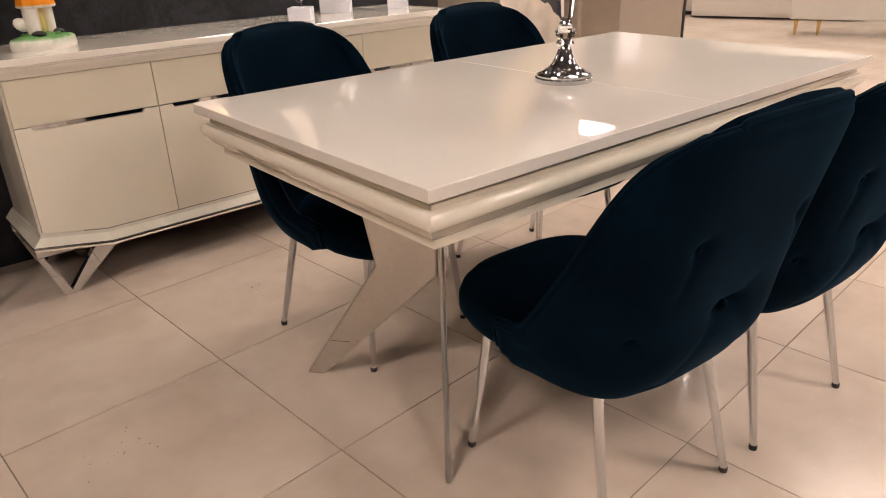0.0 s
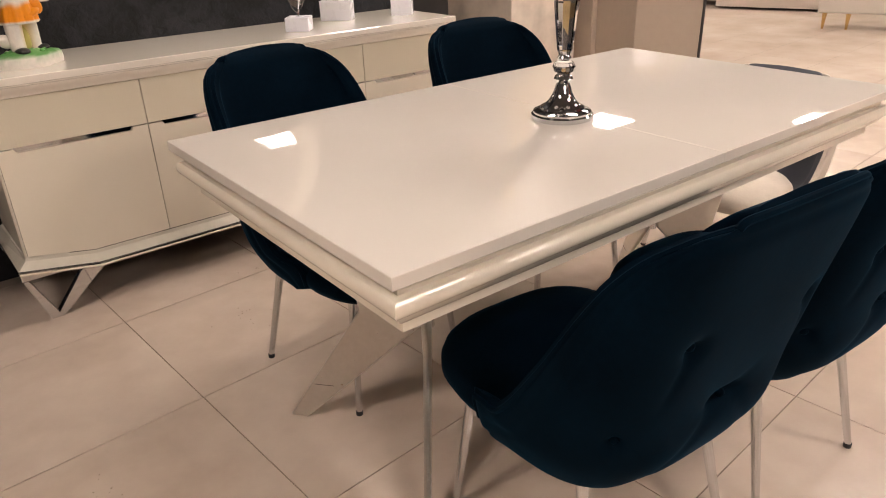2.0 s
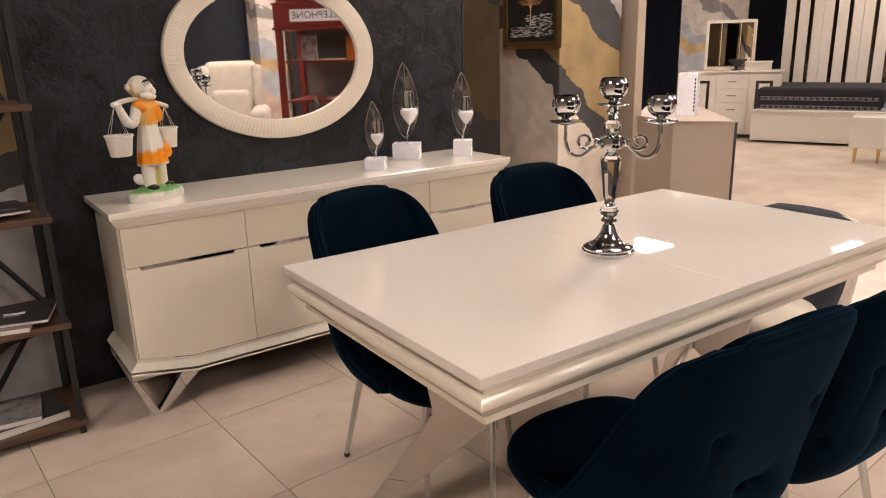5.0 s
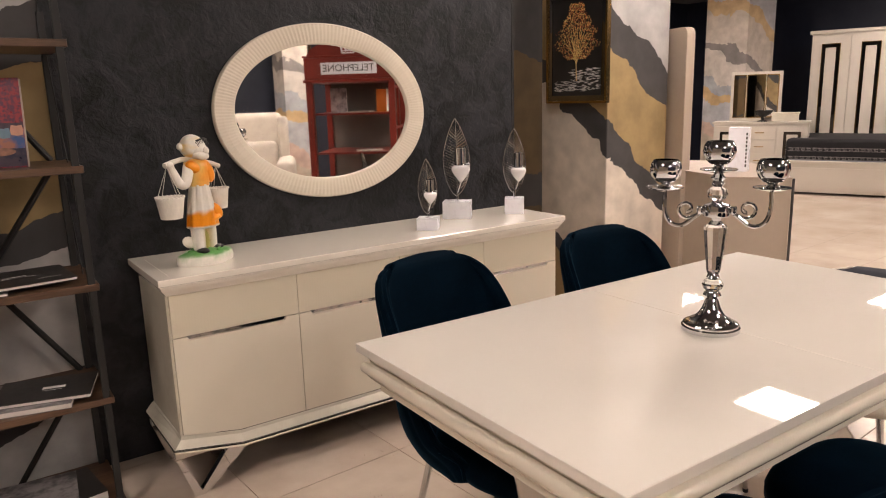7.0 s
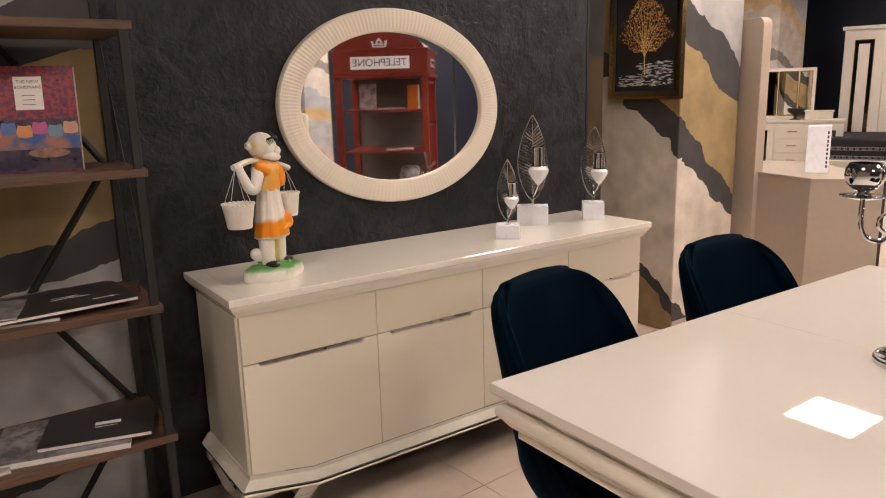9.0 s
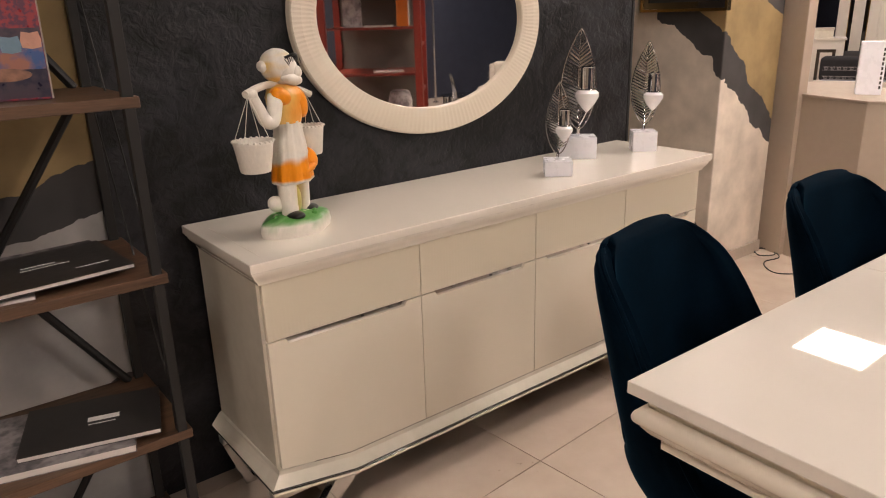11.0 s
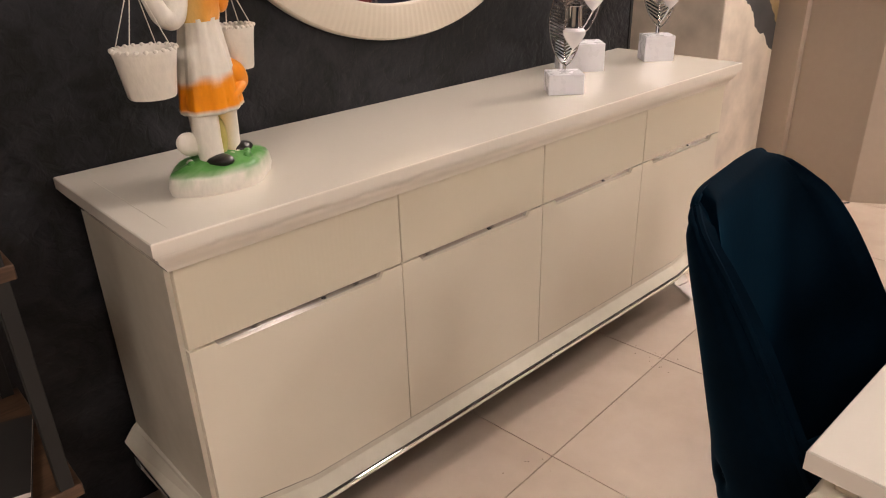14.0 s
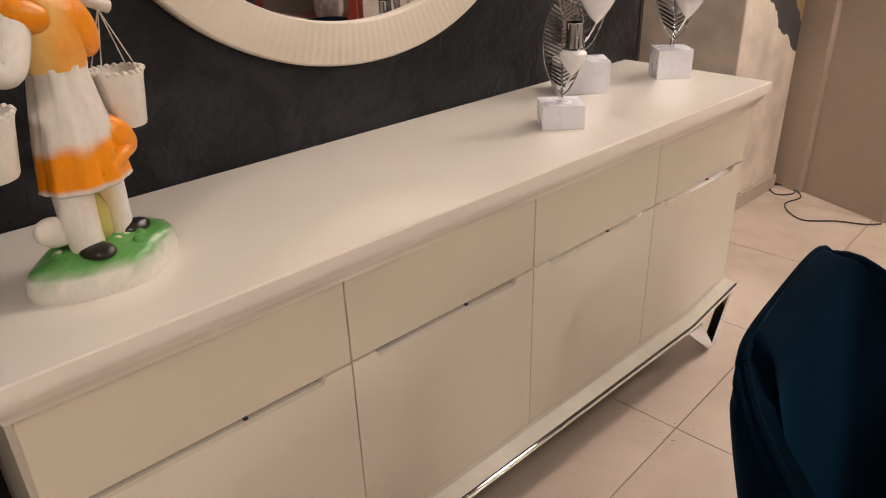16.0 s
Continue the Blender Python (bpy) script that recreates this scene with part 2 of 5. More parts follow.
def box(x0, x1, y0, y1, z0, z1, bevel=0.0, bm=None, seg=2):
    out = bm or bmesh.new()
    made = bmesh.ops.create_cube(out, size=1.0)["verts"]
    for v in made:
        v.co = Vector(((x0 + x1) / 2 + v.co.x * (x1 - x0), (y0 + y1) / 2 + v.co.y * (y1 - y0), (z0 + z1) / 2 + v.co.z * (z1 - z0)))
    if bevel:
        edges = list({e for v in made for e in v.link_edges})
        bmesh.ops.bevel(out, geom=edges, offset=bevel, segments=seg, affect="EDGES", profile=0.5)
    return out


def lathe(profile, seg=32, bm=None, at=(0, 0, 0), caps=True):
    """Turned form: (radius, height) pairs from bottom to top."""
    out = bm or bmesh.new()
    rings = []
    for r, z in profile:
        rings.append([out.verts.new((at[0] + r * math.cos(2 * math.pi * k / seg), at[1] + r * math.sin(2 * math.pi * k / seg), at[2] + z)) for k in range(seg)])
    for a, b in zip(rings, rings[1:]):
        for k in range(seg):
            out.faces.new((a[k], a[(k + 1) % seg], b[(k + 1) % seg], b[k]))
    if caps:
        out.faces.new(rings[0])
        out.faces.new(rings[-1])
    return out


def tube(points, radius, seg=10, bm=None, taper=None):
    """A round bar through the points; radius at its start, taper at its end."""
    out = bm or bmesh.new()
    pts = [Vector(p) for p in points]
    rings, up = [], None
    for i, p in enumerate(pts):
        d = (pts[min(i + 1, len(pts) - 1)] - pts[max(i - 1, 0)]).normalized()
        if up is None:
            up = d.orthogonal().normalized()
        up = (up - d * up.dot(d)).normalized()
        side = d.cross(up)
        r = radius + ((taper if taper is not None else radius) - radius) * i / max(1, len(pts) - 1)
        rings.append([out.verts.new(p + r * (math.cos(2 * math.pi * k / seg) * up + math.sin(2 * math.pi * k / seg) * side)) for k in range(seg)])
    for a, b in zip(rings, rings[1:]):
        for k in range(seg):
            out.faces.new((a[k], a[(k + 1) % seg], b[(k + 1) % seg], b[k]))
    out.faces.new(rings[0])
    out.faces.new(rings[-1])
    return out


def slab(poly, place, thick, bm=None, bevel=0.0):
    """A plate: a 2D outline, place(u, v, w) gives the point, w runs over the thickness."""
    out = bm or bmesh.new()
    a = [out.verts.new(place(u, v, -thick / 2)) for u, v in poly]
    b = [out.verts.new(place(u, v, thick / 2)) for u, v in poly]
    n = len(poly)
    faces = [out.faces.new(a), out.faces.new(b)]
    for k in range(n):
        faces.append(out.faces.new((a[k], a[(k + 1) % n], b[(k + 1) % n], b[k])))
    if bevel:
        bmesh.ops.recalc_face_normals(out, faces=faces)
        bmesh.ops.bevel(out, geom=[e for e in out.edges], offset=bevel, segments=2, affect="EDGES", profile=0.5)
    return out


def moulding(x0, x1, y0, y1, profile, bm=None, closed=True):
    """A rectangular block whose four sides follow a profile of (inset, height) pairs."""
    out = bm or bmesh.new()
    rings = [[out.verts.new(c) for c in ((x0 + d, y0 + d, z), (x1 - d, y0 + d, z), (x1 - d, y1 - d, z), (x0 + d, y1 - d, z))] for d, z in profile]
    for a, b in zip(rings, rings[1:]):
        for k in range(4):
            out.faces.new((a[k], a[(k + 1) % 4], b[(k + 1) % 4], b[k]))
    if closed:
        out.faces.new(rings[0])
        out.faces.new(rings[-1])
    return out


def structure(name, bm, material, label, category, smooth=False):
    return tagged(new(name, link_mesh(name, bm, material, smooth)), label, category, kind="structure")


def xz(y):
    return lambda u, v, w: (u, y + w, v)


def yz(x):
    return lambda u, v, w: (x + w, u, v)


def xy(z):
    return lambda u, v, w: (u, v, z + w)


# ---- the setting ----
WALL_Y = 3.222
structure("wall_sideboard", box(0.42, 2.60, WALL_Y, WALL_Y + 0.14, 0, 3.0), DARK_PLASTER, "charcoal stucco accent wall with trowel marks behind the sideboard", "wall")
structure("trim_wall_end", box(2.60, 2.615, WALL_Y - 0.004, WALL_Y + 0.144, 0, 3.0, 0.002), BLACK_METAL, "thin black metal trim on the accent wall's end", "trim")
SHELF_MURAL = banded("shelf_wall_mural", (-0.35, 0, 1.0, 0.0), [(-1, GREYP), (0.16, DARKP), (0.30, GREYP), (0.78, DARKP), (0.92, GOLDP), (1.45, DARKP), (1.64, GREYP), (2.3, DARKP)], amp=0.08, scale=2.6)
structure("wall_mural", box(-4.0, 0.42, WALL_Y + 0.012, WALL_Y + 0.14, 0, 3.0), SHELF_MURAL, "painted plaster wall with grey, gold and black landscape bands", "wall")
structure("wall_gold", box(2.0, 3.9, 4.25, 4.4, 0, 3.0), banded("gold_brown_mural", (0.2, 0, 1.0, 0), [(-1, (0.10, 0.07, 0.035)), (1.35, DARKP), (1.6, (0.13, 0.085, 0.035)), (2.4, DARKP)], amp=0.16), "gold-brown painted plaster wall in the recess", "wall")
COLUMN_MURAL = banded("column_mural", (0.75, -0.75, 1.0, -0.095), [(-1, GOLDP), (0.30, DARKP), (0.40, PLAS), (1.25, DARKP), (1.42, GOLDP), (1.90, DARKP), (2.14, GREYP)], amp=0.13, scale=4.2, fine=0.03)
structure("column_mural", box(3.372, 3.93, 3.243, 3.815, 0, 3.0, 0.006), COLUMN_MURAL, "square column painted with beige, gold and charcoal landscape bands", "column")
structure("baseboard_column", box(3.364, 3.93, 3.229, 3.241, 0, 0.07, 0.002), BEIGE_WALL, "low beige skirting at the column's foot", "baseboard")
structure("column_pastel", box(9.95, 10.65, 6.5, 7.2, 0, 3.0), MARBLE_PAINT, "square column painted with pastel marble veins", "column")
structure("wall_far", box(11.9, 12.1, -8, 10, 0, 3.0), NAVY, "dark navy wall behind the bedroom display", "wall")
structure("wall_north", box(-4, 12, 9.0, 9.2, 0, 3.0), NAVY, "dark navy wall at the hall's end", "wall")
structure("wall_south", box(-4, 12, -5.1, -4.9, 0, 3.0), NAVY, "dark navy wall of the hall seen in the mirror", "wall")
structure("wall_west", box(-4.2, -4.0, -8, 10, 0, 3.0), BEIGE_WALL, "plain beige wall closing the hall", "wall")
structure("ceiling", box(-4.2, 12.1, -7.2, 9.2, 3.0, 3.1), CEILING, "dark painted showroom ceiling", "ceiling")


def ceiling_light():
    lamp = thing("ceiling_light", None, "square flat white LED panel set in the ceiling, some added unseen as fill", "ceiling light", "ceiling lights")
    fr = box(-0.32, 0.32, -0.32, 0.32, -0.018, -0.001)
    part("frame", fr, WHITE_FURN, lamp)
    part("diffuser", box(-0.275, 0.275, -0.275, 0.275, -0.022, -0.0185), LAMP, lamp, "glowing diffuser")
    return lamp


# first four placed by their reflections; the other five are unseen fill panels added
LAMPS_AND_FILLS = [(6.0, 3.47), (8.15, 6.25), (4.48, -2.25), (10.15, 4.2), (-1.0, 1.0), (7.6, 0.4), (7.4, -3.6), (10.4, 0.0), (5.6, 6.6)]
first = ceiling_light()
first.matrix_basis = pose(*LAMPS_AND_FILLS[0], 3.0)
for lx, ly in LAMPS_AND_FILLS[1:]:
    copy_thing(first, pose(lx, ly, 3.0))
# resized copies; the first three are unseen panels added as fill light
for lx, ly, size in ((2.35, 2.60, 0.5), (3.35, 2.25, 0.85), (4.9, 1.2, 0.7), (2.75, -1.02, 1.1), (0.2, -2.5, 1.22)):
    copy_thing(first, pose(lx, ly, 3.0) @ Matrix.Diagonal((size, size, 1, 1)))


# ---- dining table ----
def dining_table():
    x0, x1, y0, y1 = 0.904, 2.615, 0.940, 1.876
    t = thing("dining_table", pose(1.750, 1.405, 0, 0, 0, -0.86) @ pose(-1.7595, -1.408, 0), "high-gloss ivory extending dining table with moulded apron and chrome legs", "dining table")
    mid = (x0 + x1) / 2
    for a, b in ((x0, mid - 0.0003), (mid + 0.0003, x1)):
        part("tabletop", moulding(a, b, y0, y1, [(0.0015, 0.7635), (0.0, 0.765), (0.0, 0.7865), (0.0015, 0.788)]), LACQUER, t)
    part("recess", moulding(x0 + 0.048, x1 - 0.048, y0 + 0.048, y1 - 0.048, [(0, 0.740), (0, 0.7635)]), LACQUER_SATIN, t)
    bead = [(0.046, 0.656), (0.044, 0.657), (0.044, 0.675), (0.040, 0.677), (0.034, 0.681), (0.027, 0.688), (0.020, 0.697), (0.016, 0.703)]
    bead += [(0.019 - 0.013 * math.cos(a * math.pi / 12 - math.pi / 2), 0.7195 + 0.0165 * math.sin(a * math.pi / 12 - math.pi / 2)) for a in range(1, 12)]
    bead += [(0.022, 0.7365), (0.026, 0.738), (0.026, 0.746), (0.028, 0.748), (0.048, 0.7485)]
    part("apron", moulding(x0, x1, y0, y1, bead), APRON, t, "rounded ivory apron moulding", smooth=True, angle=0.5)
    for s in (0, 1):
        hx = 1.31 if s == 0 else x0 + x1 - 1.31
        sg = -1 if s == 0 else 1
        for ty in (1, -1):
            u = Vector((sg * 0.64, ty * 0.77, 0)).normalized()
            n = Vector((-u.y, u.x, 0))

            def place(a, z, w, u=u, n=n, hx=hx):
                p = Vector((hx, 1.406, 0)) + u * a + n * w
                return (p.x, p.y, z)
            leg = part("leg", slab([(0.012, 0.655), (0.012, 0.335), (0.357, 0.0), (0.41, 0.0), (0.181, 0.357), (0.235, 0.655)], place, 0.014, bevel=0.0062), STEEL, t, "bent diagonal polished steel plate leg")
            line = part("seam", slab([(0.27, 0.115), (0.325, 0.115), (0.325, 0.1165), (0.27, 0.1165)], place, 0.0146), SHADOW_GAP, leg)
        part("hub", tube([(hx, 1.406, 0.33), (hx, 1.406, 0.6555)], 0.013, 14), CHROME, t, smooth=True)
    for by in (1.406,):
        beam = part("beam", box(1.40, 2.11, by - 0.018, by + 0.018, 0.582, 0.6555, 0.002), PEARL, t)
        for bx in (1.325, 2.117):
            plate = part("bracket", box(bx, bx + 0.07, by - 0.022, by + 0.022, 0.575, 0.655, 0.002), STEEL, t)
            for bz in (0.60, 0.632):
                bolt = bmesh.new()
                lathe([(0.0075, 0), (0.0075, 0.003), (0.004, 0.0035), (0.004, 0.001)], 14, bolt)
                bmesh.ops.transform(bolt, matrix=pose(bx + 0.03, by - 0.022, bz, 90, 0, 0), verts=bolt.verts)
                part("bolt", bolt, BLACK_METAL, plate)
    return t


dining_table()


# ---- sideboard ----
def sideboard():
    sx0, sx1, fy, by = 0.636, 2.510, 2.782, 3.185
    ends = [0.643, 1.124, 1.592, 2.049, 2.505]
    t = thing("sideboard", None, "long ivory lacquered sideboard with four drawers and doors", "sideboard")

    def low(x):
        return 0.193 + 0.040 * max(0.0, min(1.0, (0.855 - x) / 0.215), min(1.0, (x - 2.295) / 0.215))
    cut = [(sx0, low(sx0)), (0.855, 0.193), (2.295, 0.193), (sx1, low(sx1)), (sx1, 0.778), (sx0, 0.778)]
    part("body", slab(cut, lambda u, v, w: (u, (fy + 0.016 + by) / 2 + w, v), by - fy - 0.016), PEARL, t, "pearl ivory carcass")
    part("top", moulding(sx0 - 0.027, sx1 + 0.027, fy - 0.032, by + 0.033, [(0.026, 0.772), (0.0245, 0.776), (0.022, 0.781), (0.016, 0.789), (0.0105, 0.797), (0.0085, 0.803), (0.0085, 0.806), (0.004, 0.8075), (0.004, 0.812), (0.0, 0.814), (0.0, 0.835), (0.002, 0.837)]), LACQUER_TOP, t, "gloss ivory top with cove edge", smooth=True, angle=0.4)
    for x in (sx0 + 0.02,):
        part("inlay", box(x, x + 0.0015, fy + 0.02, by - 0.05, 0.8372, 0.8376), PEARL, t)
    for k in range(4):
        a, b = ends[k] + 0.0014, ends[k + 1] - 0.0014
        part("drawer", box(a, b, fy, fy + 0.015, 0.614, 0.770, 0.0012, seg=1), DRAWER, t, "finely fluted cream drawer front")
        # the door: its upper edge is cut down in the middle for the grip
        poly = [(a, low(a) + 0.012)]
        if a < 0.855 < b:
            poly.append((0.855, 0.205))
        if a < 2.295 < b:
            poly.append((2.295, 0.205))
        poly += [(b, low(b) + 0.012), (b, 0.610), (b - 0.05, 0.610), (b - 0.058, 0.597), (a + 0.058, 0.597), (a + 0.05, 0.610), (a, 0.610)]
        door = part("door", slab(poly, lambda u, v, w: (u, fy + 0.0075 + w, v), 0.015), LACQUER_SATIN, t)
        grip = slab([(a + 0.053, 0.599), (b - 0.053, 0.599), (b - 0.048, 0.612), (a + 0.048, 0.612)], lambda u, v, w: (u, fy + 0.010 + w, v), 0.004)
        part("handle", grip, CHROME, door, "recessed chrome grip strip")
        part("catch", box((a + b) / 2 + 0.04, (a + b) / 2 + 0.047, fy + 0.005, fy + 0.008, 0.603, 0.607), BLACK_METAL, door)
    # the flared plinth follows the bent bottom edge
    pl = bmesh.new()
    xs = [sx0, 0.855, 2.295, sx1]
    out = [(-0.034, 0.038), (0.0, 0.042), (0.0, 0.042), (0.034, 0.038)]
    cols = []
    for x, (dx, drop) in zip(xs, out):
        z = low(x)
        cols.append([(x, fy + 0.002, z + 0.009), (x + dx * 0.12, fy - 0.0015, z - 0.003), (x + dx, fy - 0.025, z - drop + 0.012), (x + dx, fy - 0.025, z - drop + 0.003), (x + dx * 0.8, fy - 0.020, z - drop - 0.004), (x, fy + 0.03, z - drop - 0.002)])
    vs = [[pl.verts.new(p) for p in c] for c in cols]
    for a, b in zip(vs, vs[1:]):
        for k in range(5):
            pl.faces.new((a[k], b[k], b[k + 1], a[k + 1]))
    for x, sg, c in ((sx0, -1, vs[0]), (sx1, 1, vs[-1])):
        z = low(x)
        back = [pl.verts.new(p) for p in ((x, by, z + 0.009), (x + sg * 0.009, by, z + 0.004), (x + sg * 0.034, by, z - 0.026), (x + sg * 0.034, by, z - 0.035), (x + sg * 0.027, by, z - 0.04), (x - sg * 0.02, by, z - 0.04))]
        for k in range(5):
            pl.faces.new((c[k], c[k + 1], back[k + 1], back[k]))
    part("plinth", pl, PEARL, t, "flared pearl plinth following the bent lower edge")
    for (xa, da), (xb, db) in zip(zip(xs, out), zip(xs[1:], out[1:])):
        pa = (xa + da[0] * 1.02, fy - 0.0262, low(xa) - da[1] + 0.0065)
        pb = (xb + db[0] * 1.02, fy - 0.0262, low(xb) - db[1] + 0.0065)
        part("strip", tube([pa, pb], 0.0026, 8), CHROME, t, "thin chrome edge strip", smooth=True)
        # a thin dark tube stands in for the line of shade above the chrome
        up = Vector((0, 0.0006, 0.0052))
        part("shade_line", tube([Vector(pa) + up, Vector(pb) + up], 0.0017, 6), SHADOW_GAP, t, "dark tube painted as the shade line over the strip")
        part("bead", tube([Vector(pa) - up * 1.3, Vector(pb) - up * 1.3], 0.0034, 8), LACQUER_SATIN, t, "slim ivory bead under the strip", smooth=True)
    for sg, x in ((-1, sx0 - 0.0348), (1, sx1 + 0.0348)):
        part("strip", tube([(x, fy - 0.025, low(sx0) - 0.0315), (x, by, low(sx0) - 0.0315)], 0.0022, 8), CHROME, t, "thin chrome edge strip", smooth=True)
    # underside coloured near-black, so the shade below the cabinet is painted in
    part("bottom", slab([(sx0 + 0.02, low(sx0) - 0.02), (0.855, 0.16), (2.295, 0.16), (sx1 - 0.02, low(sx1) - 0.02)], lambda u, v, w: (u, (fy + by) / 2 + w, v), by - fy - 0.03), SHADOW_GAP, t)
    for sg, cx in ((1, 0.672), (-1, sx0 + sx1 - 0.672)):
        for ly in (2.778, 3.13):
            def place(u, v, w, sg=sg, cx=cx, ly=ly):
                return (cx + sg * u, ly + w, v)
            leg = part("leg", slab([(-0.012, 0.0), (0.028, 0.0), (0.205, 0.152), (0.145, 0.172), (0.115, 0.148), (0.014, 0.02), (-0.05, 0.165), (-0.068, 0.165)], place, 0.028, bevel=0.0015), CHROME, t, "V-shaped polished steel leg")
            part("leg_plate", slab([(-0.068, 0.1655), (0.145, 0.1655), (0.145, 0.178), (-0.068, 0.19)], place, 0.03), STEEL, leg)
    return t


sideboard()


# ---- chairs ----
def smooth_curve(keys, v):
    """Catmull-Rom through rows (v, values...)."""
    k = 0
    while k < len(keys) - 2 and v > keys[k + 1][0]:
        k += 1
    a, b = keys[k], keys[k + 1]
    p, q = keys[max(k - 1, 0)], keys[min(k + 2, len(keys) - 1)]
    f = (v - a[0]) / (b[0] - a[0])
    res = []
    for i in range(1, len(a)):
        ma = (b[i] - p[i]) / (b[0] - p[0]) * (b[0] - a[0])
        mb = (q[i] - a[i]) / (q[0] - a[0]) * (b[0] - a[0])
        res.append((2 * f**3 - 3 * f**2 + 1) * a[i] + (f**3 - 2 * f**2 + f) * ma + (-2 * f**3 + 3 * f**2) * b[i] + (f**3 - f**2) * mb)
    return res


BACK_LINE = [(0, -0.06, 0.322), (0.12, -0.20, 0.332), (0.28, -0.282, 0.43), (0.5, -0.310, 0.57), (0.75, -0.350, 0.745), (0.92, -0.378, 0.866), (1, -0.386, 0.905)]
RIM_LINE = [(0, 0.240, 0.062, 0.364), (0.10, 0.253, 0.062, 0.418), (0.15, 0.258, 0.040, 0.428), (0.28, 0.270, -0.03, 0.452), (0.5, 0.270, -0.128, 0.584), (0.75, 0.255, -0.232, 0.760), (0.86, 0.238, -0.290, 0.836), (0.95, 0.202, -0.342, 0.882), (1, 0.160, -0.368, 0.897)]
TUFTS = [(-0.28, 0.67), (0.28, 0.67), (0.0, 0.44), (-0.50, 0.40), (0.50, 0.40), (-0.22, 0.18), (0.22, 0.18)]
FOLDS = [((0.0, 0.44), (-0.22, 0.18)), ((0.0, 0.44), (0.22, 0.18)), ((-0.28, 0.67), (-0.34, 0.50)), ((0.28, 0.67), (0.34, 0.50)), ((-0.50, 0.40), (-0.30, 0.28)), ((0.50, 0.40), (0.30, 0.28)), ((0.0, 0.44), (0.08, 0.53)), ((0.0, 0.44), (-0.08, 0.53))]


def shell_point(s, v):
    cy, cz = smooth_curve(BACK_LINE, v)
    rx, ry, rz = smooth_curve(RIM_LINE, v)
    a = abs(s) * math.pi / 2
    return Vector((math.copysign(rx * math.sin(a) ** 0.70, s) if s else 0.0, cy + (ry - cy) * (1 - math.cos(a)) ** 1.35, cz + (rz - cz) * abs(s) ** 2.8))


def upholstered_chair(name, outer, inner, label, group, cushion=None):
    c = thing(name, None, label, "chair", group)
    ns, nv = 96, 72
    o = [[shell_point(-1 + 2 * i / ns, j / nv) for i in range(ns + 1)] for j in range(nv + 1)]
    bm = bmesh.new()
    out, inn = [], []
    mid = (o[nv // 2][ns // 2 + 1] - o[nv // 2][ns // 2]).cross(o[nv // 2 + 1][ns // 2] - o[nv // 2][ns // 2])
    side = -1 if mid.y > 0 else 1
    for j in range(nv + 1):
        ro, ri = [], []
        for i in range(ns + 1):
            p = o[j][i]
            ci, cj = min(max(i, 6), ns - 6), min(max(j, 2), nv - 6)
            du = o[cj][ci + 1] - o[cj][ci - 1]
            dv = o[cj + 1][ci] - o[cj - 1][ci]
            n = du.cross(dv).normalized() * side
            s, v = -1 + 2 * i / ns, j / nv
            dent = 0.0
            for ts, tv in TUFTS:
                d2 = ((s - ts) * 0.30) ** 2 + ((v - tv) * 0.60) ** 2
                dent += 0.013 * math.exp(-d2 / 0.00022) + 0.002 * math.exp(-d2 / 0.002)
            for (sa, va), (sb, vb) in FOLDS:
                ax, ay, bx, bv = sa * 0.30, va * 0.60, sb * 0.30, vb * 0.60
                px, py = s * 0.30 - ax, v * 0.60 - ay
                lx, ly = bx - ax, bv - ay
                f = max(0, min(1, (px * lx + py * ly) / (lx * lx + ly * ly)))
                d2 = (px - f * lx) ** 2 + (py - f * ly) ** 2
                dent += (0.0055 * math.exp(-d2 / 0.00006) + 0.0012 * math.exp(-d2 / 0.0006)) * (1 - 0.9 * f)
            edge = min(1.0, (1 - abs(s)) / 0.10, (1 - v) / 0.06 if v > 0.5 else 1.0)
            rim = min((1 - abs(s)) / 0.10, (1 - v) / 0.05 if v > 0.5 else 9.0)
            puff = 0.010 * math.sqrt(max(0.0, edge)) - 0.010 - 0.0042 * math.exp(-((rim - 1.15) / 0.28) ** 2)
            ro.append(bm.verts.new(p + n * (puff - dent * min(1.0, edge * 1.5))))
            th = 0.030 + 0.014 * math.sqrt(max(0.0, edge))
            ri.append(bm.verts.new(p - n * th))
        out.append(ro)
        inn.append(ri)
    faces_in = []
    for j in range(nv):
        for i in range(ns):
            bm.faces.new((out[j][i], out[j][i + 1], out[j + 1][i + 1], out[j + 1][i]))
            faces_in.append(bm.faces.new((inn[j][i], inn[j + 1][i], inn[j + 1][i + 1], inn[j][i + 1])))
    ring = [(j, 0) for j in range(nv + 1)] + [(nv, i) for i in range(1, ns + 1)] + [(j, ns) for j in range(nv - 1, -1, -1)] + [(0, i) for i in range(ns - 1, 0, -1)]
    mids = {}
    for a, b in ring:
        ci, cj = min(max(b, 5), ns - 5), min(max(a, 3), nv - 5)
        away = (o[a][b] - o[cj][ci]).normalized()
        mids[a, b] = bm.verts.new((out[a][b].co + inn[a][b].co) / 2 + away * 0.015)
    for (a, b), (p, q) in zip(ring, ring[1:] + ring[:1]):
        bm.faces.new((out[a][b], mids[a, b], mids[p, q], out[p][q]))
        faces_in.append(bm.faces.new((mids[a, b], inn[a][b], inn[p][q], mids[p, q])))
    seam = [out[a][b].co.copy() for a, b in ring[: 2 * nv + ns + 1]]
    for f in faces_in:
        f.material_index = 1
    shell = part("backrest", bm, [outer, inner], c, "curved shell back with buttoned folds outside", smooth=True, angle=1.2)
    part("piping", tube(seam[::2], 0.0062, 8), outer, shell, smooth=True)
